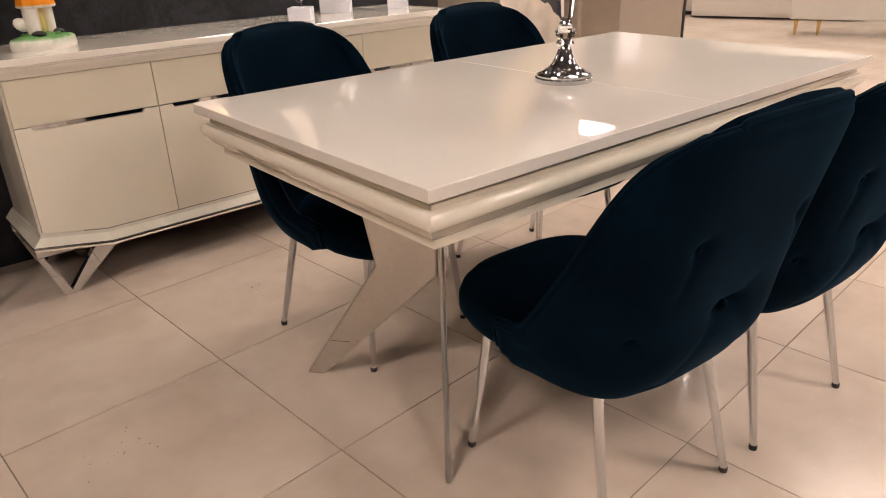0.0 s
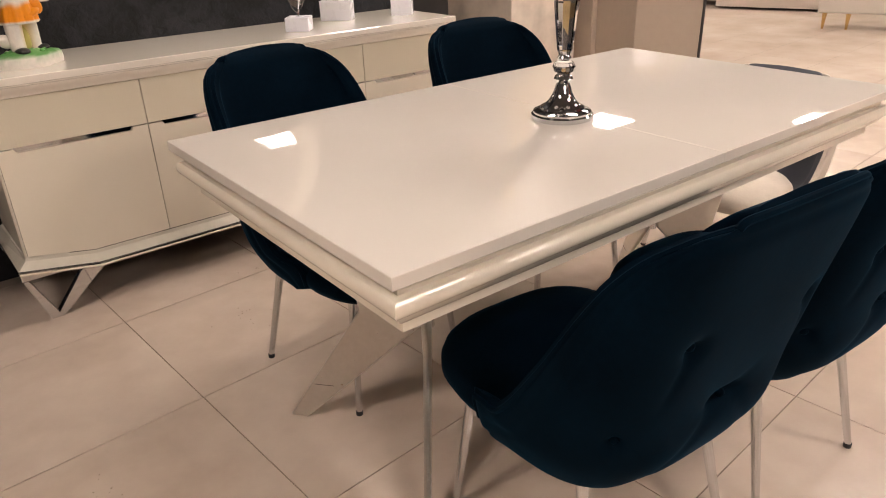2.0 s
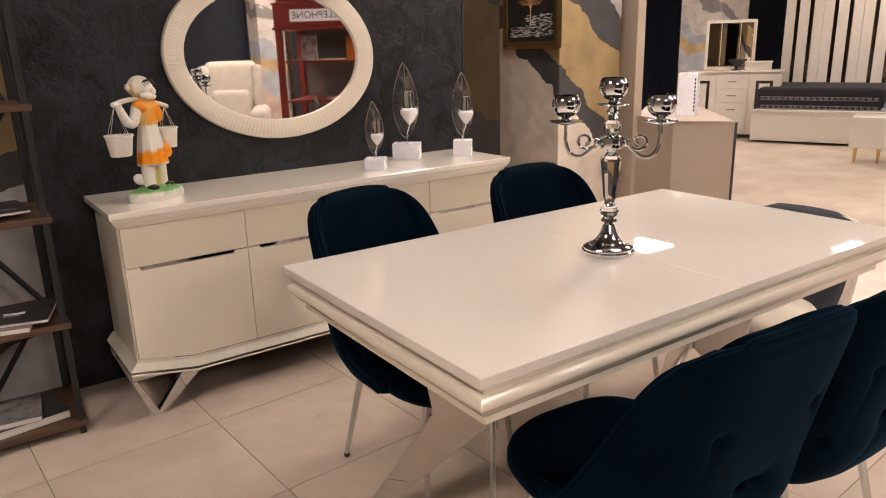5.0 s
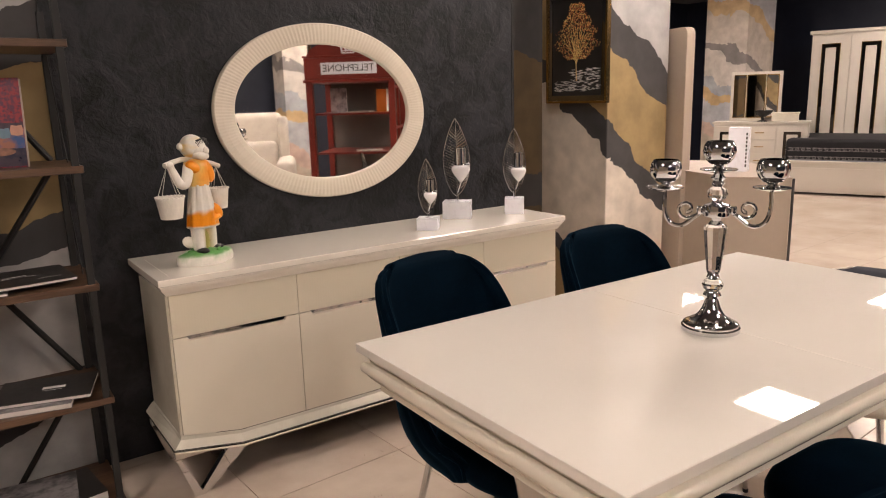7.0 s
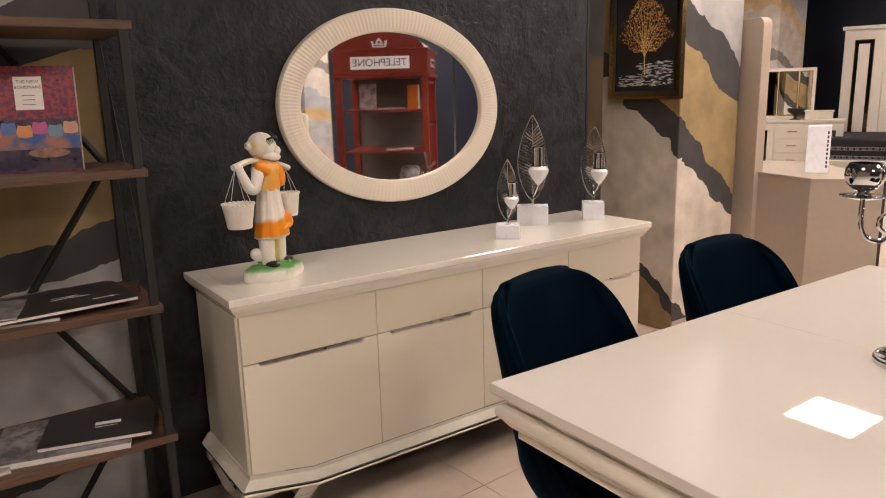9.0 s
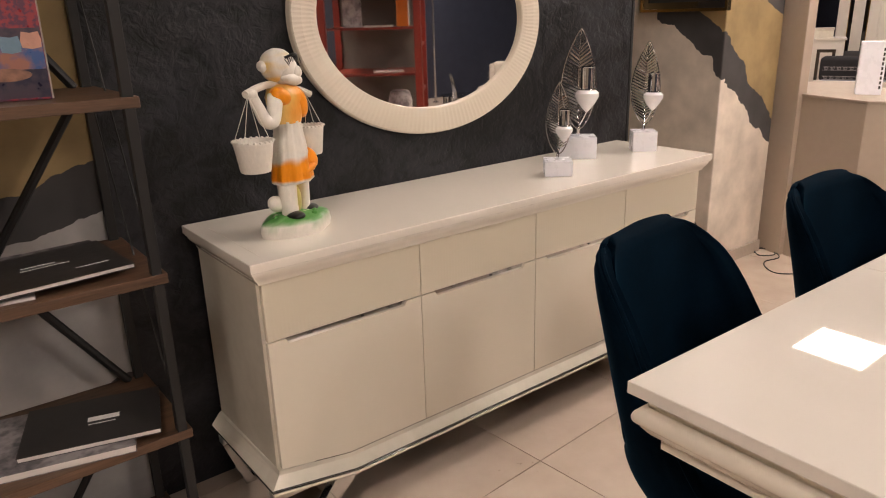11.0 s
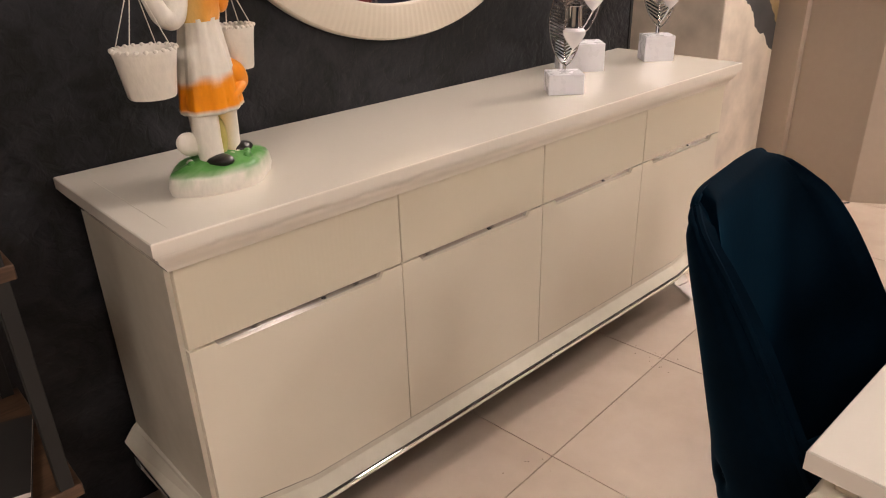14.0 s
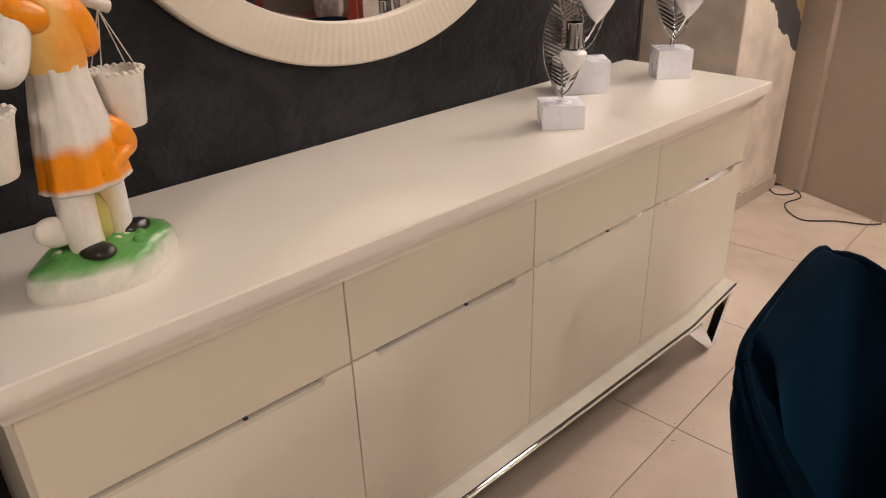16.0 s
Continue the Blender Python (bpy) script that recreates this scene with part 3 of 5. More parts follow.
    for ts, tv in TUFTS:
        b = bmesh.new()
        bmesh.ops.create_uvsphere(b, u_segments=10, v_segments=6, radius=0.009)
        p = shell_point(ts, tv)
        q = shell_point(ts, tv + 0.02) - p
        r = shell_point(ts + 0.02, tv) - p
        n = r.cross(q).normalized()
        n = -n if n.y > 0 else n
        bmesh.ops.translate(b, verts=b.verts, vec=p - n * 0.017)
        part("button", b, outer, shell, smooth=True)
    seat = bmesh.new()
    rings = []
    for inset, z in ((0.05, 0.350), (0.012, 0.360), (0.0, 0.382), (0.0, 0.408), (0.008, 0.432), (0.026, 0.453), (0.06, 0.470), (0.12, 0.483), (0.19, 0.489)):
        row = []
        for k in range(56):
            a = 2 * math.pi * k / 56
            ca, sa = math.cos(a), math.sin(a)
            ex = 0.62
            x = math.copysign(abs(ca) ** ex, ca) * (0.238 - inset)
            y = 0.042 + math.copysign(abs(sa) ** ex, sa) * (0.258 - inset)
            if y < 0.10:
                x *= 1 - 0.36 * ((0.10 - y) / 0.308) ** 1.5
            row.append(seat.verts.new((x, y, z - 0.03 * max(0, -y / 0.26) * (z > 0.4))))
        rings.append(row)
    for a, b in zip(rings, rings[1:]):
        for k in range(56):
            seat.faces.new((a[k], a[(k + 1) % 56], b[(k + 1) % 56], b[k]))
    seat.faces.new(rings[0])
    seat.faces.new(rings[-1])
    part("seat", seat, cushion or inner, c, smooth=True, angle=1.0)
    for sx in (-1, 1):
        for y0, y1 in ((0.17, 0.20), (-0.15, -0.230)):
            leg = part("leg", tube([(sx * 0.165, y0, 0.36), (sx * 0.200, y1, 0.012)], 0.0125, 14, None, 0.0085), CHROME, c, "slim tapered chrome leg", smooth=True)
            part("foot", lathe([(0.009, 0.0), (0.0098, 0.002), (0.0098, 0.013), (0.0085, 0.014)], 12, None, (sx * 0.2005, y1, 0)), BLACK_RUBBER, leg)
    return c


NAVY_CHAIR = "midnight-blue velvet dining chair with buttoned shell back and slim chrome legs"
chair = upholstered_chair("dining_chair", VELVET, VELVET, NAVY_CHAIR, "chairs round the table")
chair.matrix_basis = pose(1.350, 0.945, 0, 0, 0, -5)
copy_thing(chair, pose(1.868, 0.905, 0, 0, 0, -4))
copy_thing(chair, pose(1.360, 1.820, 0, 0, 0, 187))
copy_thing(chair, pose(2.080, 1.770, 0, 0, 0, 177))
end = upholstered_chair("end_chair", CREAM_FABRIC, GREY_VELVET, "chair with cream upholstered seat and shell, slate-grey velvet inside", "", CREAM_FABRIC)
end.matrix_basis = pose(2.86, 1.52, 0, 0, 0, 92) @ Matrix.Diagonal((1.14, 0.9, 0.735, 1))


# ---- mirror ----
def wall_mirror():
    t = thing("wall_mirror", pose(1.506, WALL_Y, 1.374, 0, 2.6, 0), "oval wall mirror with wide ribbed ivory frame", "mirror")
    ax, az, bx, bz = 0.513, 0.380, 0.423, 0.291
    n = 168
    bm = bmesh.new()
    rings = []
    for f, y, rib in ((1.0, -0.002, 0), (1.0, -0.018, 0), (0.99, -0.024, 0.2), (0.94, -0.029, 1), (0.6, -0.030, 1), (0.25, -0.028, 1), (0.04, -0.025, 0.4), (0.0, -0.022, 0), (0.0, -0.006, 0)):
        row = []
        for k in range(n * 2):
            a = 2 * math.pi * k / (n * 2)
            rx, rz = bx + (ax - bx) * f, bz + (az - bz) * f
            yy = y - 0.0005 * rib * (1 if k % 2 else -1)
            row.append(bm.verts.new((rx * math.cos(a), yy, rz * math.sin(a))))
        rings.append(row)
    m = n * 2
    for a, b in zip(rings, rings[1:]):
        for k in range(m):
            bm.faces.new((a[k], a[(k + 1) % m], b[(k + 1) % m], b[k]))
    part("frame", bm, FRAME, t, "radially ribbed ivory frame")
    g = bmesh.new()
    rows = [[g.verts.new(((bx + 0.004) * math.cos(2 * math.pi * k / 96), y, (bz + 0.004) * math.sin(2 * math.pi * k / 96))) for k in range(96)] for y in (-0.010, -0.006)]
    g.faces.new(rows[0])
    g.faces.new(rows[1])
    for k in range(96):
        g.faces.new((rows[0][k], rows[0][(k + 1) % 96], rows[1][(k + 1) % 96], rows[1][k]))
    part("glass", g, MIRROR, t, "silvered mirror glass")


wall_mirror()


# ---- on the table ----
def bend(points, n=8):
    """A smooth line through the points."""
    keys = [(i, *p) for i, p in enumerate(points)]
    return [Vector(smooth_curve(keys, k / n)) for k in range((len(points) - 1) * n + 1)]


def candelabra():
    t = thing("candelabra", pose(1.706, 1.362, 0.788, 0, 0, -50) @ Matrix.Scale(1.07, 4), "three-cup chrome candelabra with cut-crystal stem and scrolled arms", "candelabra")
    part("base", lathe([(0.068, 0), (0.071, 0.002), (0.071, 0.012), (0.067, 0.015), (0.067, 0.019), (0.061, 0.022), (0.052, 0.0245), (0.050, 0.029), (0.039, 0.035), (0.030, 0.045), (0.022, 0.060), (0.017, 0.076), (0.014, 0.083), (0.019, 0.086)], 48), CHROME, t, "bell-shaped chrome foot", smooth=True, angle=0.5)
    part("collar", lathe([(0.019, 0.086), (0.022, 0.092), (0.019, 0.099), (0.012, 0.102)], 32), CHROME, t, smooth=True)
    knob = lathe([(0.012, 0.1015), (0.023, 0.109), (0.026, 0.119), (0.022, 0.128), (0.013, 0.134)], 14)
    part("crystal_knob", knob, CRYSTAL, t, "faceted clear crystal knob")
    part("ring", lathe([(0.014, 0.1335), (0.016, 0.138), (0.013, 0.144), (0.012, 0.147)], 28), CHROME, t, smooth=True)
    part("crystal_stem", lathe([(0.0135, 0.147), (0.017, 0.155), (0.028, 0.258), (0.028, 0.266), (0.020, 0.272)], 10), CRYSTAL, t, "tapered cut-crystal stem")
    part("ring", lathe([(0.019, 0.271), (0.016, 0.276), (0.011, 0.281), (0.013, 0.288), (0.030, 0.292), (0.0315, 0.296), (0.0315, 0.317), (0.030, 0.321), (0.014, 0.325), (0.010, 0.331)], 36), CHROME, t, "chrome drum that holds the arms", smooth=True)
    part("crystal_knob", lathe([(0.010, 0.3305), (0.021, 0.337), (0.0255, 0.348), (0.021, 0.359), (0.010, 0.365)], 14), CRYSTAL, t)
    part("neck", lathe([(0.010, 0.3645), (0.0145, 0.371), (0.011, 0.379), (0.018, 0.386), (0.013, 0.392), (0.009, 0.398)], 28), CHROME, t, smooth=True)

    def cup(x, z, parent):
        dish = part("drip_dish", lathe([(0.008, z), (0.020, z + 0.003), (0.040, z + 0.008), (0.044, z + 0.010), (0.0435, z + 0.0115), (0.02, z + 0.009), (0.010, z + 0.018), (0.014, z + 0.022)], 40, None, (x, 0, 0)), CHROME, parent, smooth=True, angle=1.0)
        wall = [(0.014, z + 0.0215), (0.024, z + 0.026), (0.034, z + 0.038), (0.0385, z + 0.054), (0.036, z + 0.069), (0.030, z + 0.0785)]
        inner = [(0.028, z + 0.0785), (0.034, z + 0.069), (0.0365, z + 0.054), (0.032, z + 0.039), (0.022, z + 0.028), (0.004, z + 0.026)]
        part("cup", lathe(wall + inner, 40, None, (x, 0, 0)), CHROME, dish, "mirror-polished globe candle cup", smooth=True, angle=1.0)

    cup(0, 0.396, t)
    for s in (-1, 1):
        arm = part("arm", tube(bend([(s * 0.030, 0, 0.307), (s * 0.050, 0, 0.290), (s * 0.080, 0, 0.268), (s * 0.108, 0, 0.275), (s * 0.121, 0, 0.305), (s * 0.122, 0, 0.352)]), 0.0052, 10), CHROME, t, "curved chrome arm", smooth=True)
        pts = []
        for k in range(30):
            a = 4.0 + k * 0.24
            r = 0.024 - 0.0165 * k / 29
            pts.append((s * (0.070 + r * math.cos(a)), 0, 0.309 + r * math.sin(a)))
        part("scroll", tube([(s * 0.040, 0, 0.296)] + pts, 0.0042, 8, None, 0.0048), CHROME, arm, "scrolled chrome ornament", smooth=True)
        part("knuckle", lathe([(0.008, 0.297), (0.010, 0.302), (0.010, 0.312), (0.008, 0.317)], 16, None, (s * 0.037, 0, 0)), CHROME, arm, smooth=True)
        cup(s * 0.122, 0.352, t)


candelabra()


# ---- on the sideboard ----
def figurine():
    """One glazed figure with a carrying pole and two baskets; the colours go by height and place."""
    m = bpy.data.materials.new("hand_painted_plaster")
    m.use_nodes = True
    nt, nodes, ln, bsdf = links(m)
    att = nodes.new("ShaderNodeVertexColor")
    att.layer_name = "paint"
    n = nodes.new("ShaderNodeTexNoise")
    n.inputs["Scale"].default_value, n.inputs["Detail"].default_value = 30, 5
    mr = nodes.new("ShaderNodeMapRange")
    mr.inputs["To Min"].default_value, mr.inputs["To Max"].default_value = 0.85, 1.08
    ln.new(n.outputs["Fac"], mr.inputs["Value"])
    mul = nodes.new("ShaderNodeVectorMath")
    mul.operation = "SCALE"
    ln.new(att.outputs["Color"], mul.inputs[0])
    ln.new(mr.outputs[0], mul.inputs["Scale"])
    ln.new(mul.outputs[0], bsdf.inputs["Base Color"])
    bsdf.inputs["Roughness"].default_value = 0.28
    bp = nodes.new("ShaderNodeBump")
    bp.inputs["Strength"].default_value, bp.inputs["Distance"].default_value = 0.25, 0.003
    ln.new(n.outputs["Fac"], bp.inputs["Height"])
    ln.new(bp.outputs[0], bsdf.inputs["Normal"])
    bm = bmesh.new()
    lay = bm.loops.layers.float_color.new("paint")
    white, orange, yellow, green, black = (0.78, 0.74, 0.66, 1), (0.86, 0.29, 0.008, 1), (0.80, 0.56, 0.18, 1), (0.10, 0.32, 0.07, 1), (0.012, 0.011, 0.010, 1)
    rnd = random.Random(4)

    def paint(before, colour):
        for f in bm.faces:
            if f in before:
                continue
            for lp in f.loops:
                c = colour(lp.vert.co) if callable(colour) else colour
                lp[lay] = c

    def blob(c, r, colour, turn=0, folds=0, seg=24):
        before = set(bm.faces)
        made = bmesh.ops.create_uvsphere(bm, u_segments=seg, v_segments=max(5, seg * 2 // 3), radius=1.0)["verts"]
        mt = pose(*c, 0, turn, 0) @ Matrix.Diagonal((*r, 1))
        for v in made:
            a = math.atan2(v.co.y, v.co.x)
            k = 1 + (0.06 * math.sin(a * folds) if folds else 0)
            v.co = mt @ Vector((v.co.x * k, v.co.y * k, v.co.z))
        paint(before, colour)

    def rings(rows, colour, seg=40, folds=0, amp=0.0):
        before = set(bm.faces)
        loops = []
        for cx, cy, z, rx, ry in rows:
            row = []
            for k in range(seg):
                a = 2 * math.pi * k / seg
                w = 1 + amp * (math.sin(folds * a + z * 9) + 0.5 * math.sin(2.3 * folds * a - z * 14)) * (1 if folds else 0)
                row.append(bm.verts.new((cx + rx * w * math.cos(a), cy + ry * w * math.sin(a), z)))
            loops.append(row)
        for a, b in zip(loops, loops[1:]):
            for k in range(seg):
                bm.faces.new((a[k], a[(k + 1) % seg], b[(k + 1) % seg], b[k]))
        bm.faces.new(loops[0])
        bm.faces.new(loops[-1])
        paint(before, colour)

    def limb(points, r0, r1, colour):
        before = set(bm.faces)
        tube(bend(points), r0, 14, bm, r1)
        paint(before, colour)

    def mixc(a, b, f):
        f = max(0, min(1, f))
        return tuple(p + (q - p) * f for p, q in zip(a, b))

    # mound
    before = set(bm.faces)
    loops = []
    for f, z in ((1.0, 0.0), (1.03, 0.012), (1.0, 0.030), (0.95, 0.036), (0.80, 0.042), (0.5, 0.050), (0.15, 0.053)):
        row = []
        for k in range(44):
            a = 2 * math.pi * k / 44
            w = 1 + 0.05 * math.cos(4 * a + 0.6) + 0.02 * math.sin(7 * a)
            zz = z + (0.004 * rnd.random() if z > 0.02 else 0)
            row.append(bm.verts.new((0.112 * f * w * math.cos(a), 0.079 * f * w * math.sin(a), zz)))
        loops.append(row)
    for a, b in zip(loops, loops[1:]):
        for k in range(44):
            bm.faces.new((a[k], a[(k + 1) % 44], b[(k + 1) % 44], b[k]))
    bm.faces.new(loops[0])
    bm.faces.new(loops[-1])
    paint(before, lambda co: mixc(white, green, (co.z - 0.029) / 0.012 + 0.5 * noise.noise(co * 40)))
    for k in range(26):
        a, r = rnd.uniform(0, 6.28), rnd.uniform(0.3, 0.9)
        blob((0.08 * r * math.cos(a), 0.058 * r * math.sin(a), 0.044), (0.010, 0.009, 0.011), green if rnd.random() < 0.75 else white, seg=10)
    # legs and shoes
    limb([(-0.030, -0.010, 0.045), (-0.031, -0.006, 0.09), (-0.026, 0, 0.16)], 0.023, 0.028, lambda co: mixc(white, yellow, 0.7 - abs(co.x + 0.005) * 40))
    limb([(0.036, 0.004, 0.045), (0.033, 0.004, 0.09), (0.026, 0.0, 0.16)], 0.021, 0.028, lambda co: mixc(white, yellow, 0.9 - abs(co.x - 0.005) * 35))
    blob((-0.034, -0.030, 0.052), (0.022, 0.030, 0.012), black)
    blob((0.052, -0.012, 0.052), (0.024, 0.020, 0.011), black)
    blob((-0.060, 0.012, 0.085), (0.032, 0.014, 0.022), white, 25)
    blob((0.002, 0.0, 0.085), (0.020, 0.018, 0.045), mixc(yellow, green, 0.35))
    # dress: skirt, apron sash, bodice
    def skirt(co):
        k = (co.z - 0.145) / 0.155
        edge = 0.34 + 0.10 * noise.noise(co * 25)
        return mixc(orange, white, (k - edge) / 0.06) if k > 0.02 else white
    rings([(0, 0, 0.138, 0.058, 0.047)] + [(0, 0, 0.143 + 0.152 * q, 0.064 - 0.026 * q**1.15, 0.052 - 0.019 * q**1.15) for q in [k / 22 for k in range(23)]] + [(0, 0, 0.305, 0.041, 0.034)], skirt, 64, 9, 0.045)
    blob((0.050, -0.022, 0.195), (0.024, 0.020, 0.036), orange, -30, 5)
    blob((0.020, -0.030, 0.168), (0.045, 0.022, 0.014), orange, -20, 5)
    rings([(0, 0, 0.300, 0.041, 0.034), (0.0, 0, 0.33, 0.050, 0.040), (-0.003, 0, 0.37, 0.055, 0.042), (-0.004, 0, 0.392, 0.046, 0.036), (-0.004, 0, 0.402, 0.022, 0.022)], lambda co: mixc(yellow, orange, 0.6 + co.x * 12 + 0.6 * noise.noise(co * 30)), 36, 7, 0.03)
    blob((0.028, -0.024, 0.352), (0.024, 0.018, 0.044), orange, -18, 5)
    blob((-0.034, -0.016, 0.372), (0.034, 0.026, 0.024), orange, 30, 4)
    # arms and pole
    limb([(-0.046, -0.01, 0.375), (-0.078, -0.024, 0.318), (-0.100, -0.020, 0.318), (-0.114, -0.014, 0.350), (-0.124, -0.008, 0.380)], 0.021, 0.013, white)
    blob((-0.128, -0.006, 0.388), (0.019, 0.013, 0.012), white)
    limb([(-0.146, -0.004, 0.388), (-0.09, 0.004, 0.400), (-0.03, 0.012, 0.402), (0.06, 0.008, 0.382), (0.104, 0.0, 0.364)], 0.010, 0.009, white)
    # head with scarf and hair, left plain, turned to one side
    body = set(bm.verts)
    blob((0.0, -0.006, 0.440), (0.036, 0.036, 0.042), white)
    blob((-0.012, 0.006, 0.450), (0.045, 0.044, 0.044), lambda co: mixc(white, yellow, 0.25 + 2.4 * noise.noise(Vector((co.x * 14, co.y * 14, co.z * 50)))), -14, 7)
    blob((0.004, -0.030, 0.414), (0.032, 0.020, 0.016), white, 10, 5)
    limb([(-0.020, 0.010, 0.452), (-0.046, 0.014, 0.450), (-0.064, 0.016, 0.452)], 0.030, 0.010, lambda co: mixc(white, yellow, 0.5 + 1.6 * noise.noise(co * 30)))
    blob((0.018, -0.034, 0.432), (0.016, 0.014, 0.017), white, seg=14)
    for k in range(9):
        a = 0.5 + k * 0.24
        limb([(0.006 + 0.034 * math.cos(a), -0.034 - 0.004 * (k % 2), 0.444 + 0.034 * math.sin(a)), (0.008 + 0.029 * math.cos(a + 0.1), -0.040, 0.442 + 0.027 * math.sin(a + 0.1)), (0.010 + 0.024 * math.cos(a + 0.25), -0.041, 0.440 + 0.021 * math.sin(a + 0.25))], 0.0014, 0.0007, black)
    blob((0.002, -0.034, 0.405), (0.010, 0.006, 0.004), black, seg=10)
    limb([(-0.018, -0.034, 0.470), (0.006, -0.042, 0.478), (0.030, -0.026, 0.474), (0.040, -0.012, 0.455), (0.040, -0.008, 0.430)], 0.0036, 0.003, black)
    bmesh.ops.rotate(bm, cent=(0, 0, 0.44), matrix=Matrix.Rotation(radians(-6), 3, 'Z'), verts=[v for v in bm.verts if v not in body])
    # baskets on cords
    for bx, bz, r in ((-0.138, 0.192, 0.051), (0.088, 0.200, 0.037)):
        before = set(bm.faces)
        lathe([(r * 0.74, 0), (r * 0.78, 0.004), (r * 0.97, 0.066), (r, 0.072), (r * 1.03, 0.078), (r * 0.98, 0.081), (r * 0.9, 0.074), (r * 0.70, 0.008)], 30, bm, (bx, -0.004, bz))
        paint(before, white)
        for k in range(22):
            a = 2 * math.pi * k / 22
            blob((bx + r * math.cos(a), -0.004 + r * math.sin(a), bz + 0.080), (0.0042, 0.0042, 0.0036), white, seg=8)
        top = (-0.138, -0.004, 0.386) if bx < 0 else (0.086, 0.0, 0.364)
        for a in (0.4, 1.9, 3.5, 5.0):
            before = set(bm.faces)
            tube([top, (bx + r * math.cos(a), -0.004 + r * math.sin(a), bz + 0.078)], 0.0009, 5, bm)
            paint(before, white)
    ob = new("figurine", link_mesh("figurine", bm, m, True, 1.1))
    ob.matrix_basis = pose(0.838, 2.955, 0.837, 0, 0, 22) @ Matrix.Scale(0.97, 4)
    tagged(ob, "hand-painted white and orange plaster figurine carrying two baskets", "figurine")


figurine()


def leaf_outline(v, w, h):
    return w * math.sin(math.pi * min(1, v) ** 0.85) ** 0.8 * (1 - 0.15 * v)


def leaf_holder(x, y, turn, scale, block, label):
    """A metal leaf with cut veins on a white block, with an opal bowl and a chrome candle tube before it."""
    t = thing("candle_holder", pose(x, y, 0.837, 0, 0, turn), label, "candle holder", "leaf candle holders")
    bw, bd, bh = block
    part("block", box(-bw / 2, bw / 2, -bd / 2, bd / 2, 0, bh, 0.002), WHITE_BOX, t, "white polished stone block")
    part("stem", tube([(0, 0, bh), (0, 0, bh + 0.03 * scale)], 0.006 * scale, 10), CHROME, t, smooth=True)
    h, w = 0.30 * scale, 0.056 * scale
    z0 = bh + 0.022 * scale

    def bowl(v):
        return -0.028 * scale * (2 * v - 1) ** 2 + 0.018 * scale
    leaf = bmesh.new()
    tube([(0, bowl(k / 16) , z0 + h * k / 16) for k in range(17)], 0.003 * scale, 6, leaf, 0.0014 * scale)
    for s in (-1, 1):
        tube([(s * leaf_outline(k / 28, w, h), bowl(k / 28) - 0.010 * scale, z0 + h * k / 28) for k in range(29)], 0.0022 * scale, 6, leaf)
        n = 26
        for k in range(1, n):
            v = 0.03 + 0.90 * k / n
            v2 = min(0.985, v + 0.085)
            a = Vector((0, bowl(v), z0 + h * v))
            b = Vector((s * leaf_outline(v2, w, h), bowl(v2) - 0.010 * scale, z0 + h * v2))
            wd = Vector((0, 0, 0.0037 * scale))
            q = [leaf.verts.new(p) for p in (a - wd, b - wd * 0.7, b + wd * 0.7, a + wd)]
            q2 = [leaf.verts.new(c.co + Vector((0, 0.0012, 0))) for c in q]
            leaf.faces.new(q)
            leaf.faces.new(q2[::-1])
            for i in range(4):
                leaf.faces.new((q[i], q2[i], q2[(i + 1) % 4], q[(i + 1) % 4]))
    part("leaf", leaf, LEAF_METAL, t, "pierced polished metal leaf", smooth=True)
    c = (0.020 * scale, -0.034 * scale, z0 + 0.055 * scale)
    r = 0.036 * scale
    part("arm", tube(bend([(0, 0, z0 + 0.01 * scale), (0.008 * scale, -0.016 * scale, z0 + 0.025 * scale), (c[0], c[1], c[2] + 0.004)]), 0.0034 * scale, 8), CHROME, t, smooth=True)
    bw_ = part("bowl", lathe([(0.003 * scale, 0), (r * 0.35, 0.010 * scale), (r * 0.72, 0.028 * scale), (r, 0.047 * scale), (r * 0.98, 0.058 * scale), (r * 0.74, 0.066 * scale), (r * 0.66, 0.066 * scale)], 32, None, c), WHITE_GLASS, t, "opal white heart-shaped bowl", smooth=True)
    part("candle_tube", lathe([(r * 0.66, 0.064 * scale), (r * 0.76, 0.068 * scale), (r * 0.60, 0.071 * scale), (r * 0.58, 0.132 * scale), (r * 0.62, 0.134 * scale), (r * 0.54, 0.134 * scale), (r * 0.52, 0.075 * scale)], 32, None, c), CHROME, bw_, "polished chrome candle tube", smooth=True)


LEAF = "silver pierced-leaf candle holder with opal bowl on a white block"
leaf_holder(1.842, 2.925, -42, 0.83, (0.096, 0.086, 0.054), "small silver leaf candle holder on a white block")
leaf_holder(2.125, 3.085, -42, 1.25, (0.138, 0.092, 0.084), "tall silver leaf candle holder on a white block")
leaf_holder(2.420, 2.995, -42, 1.08, (0.096, 0.084, 0.080), "medium silver leaf candle holder on a white block")


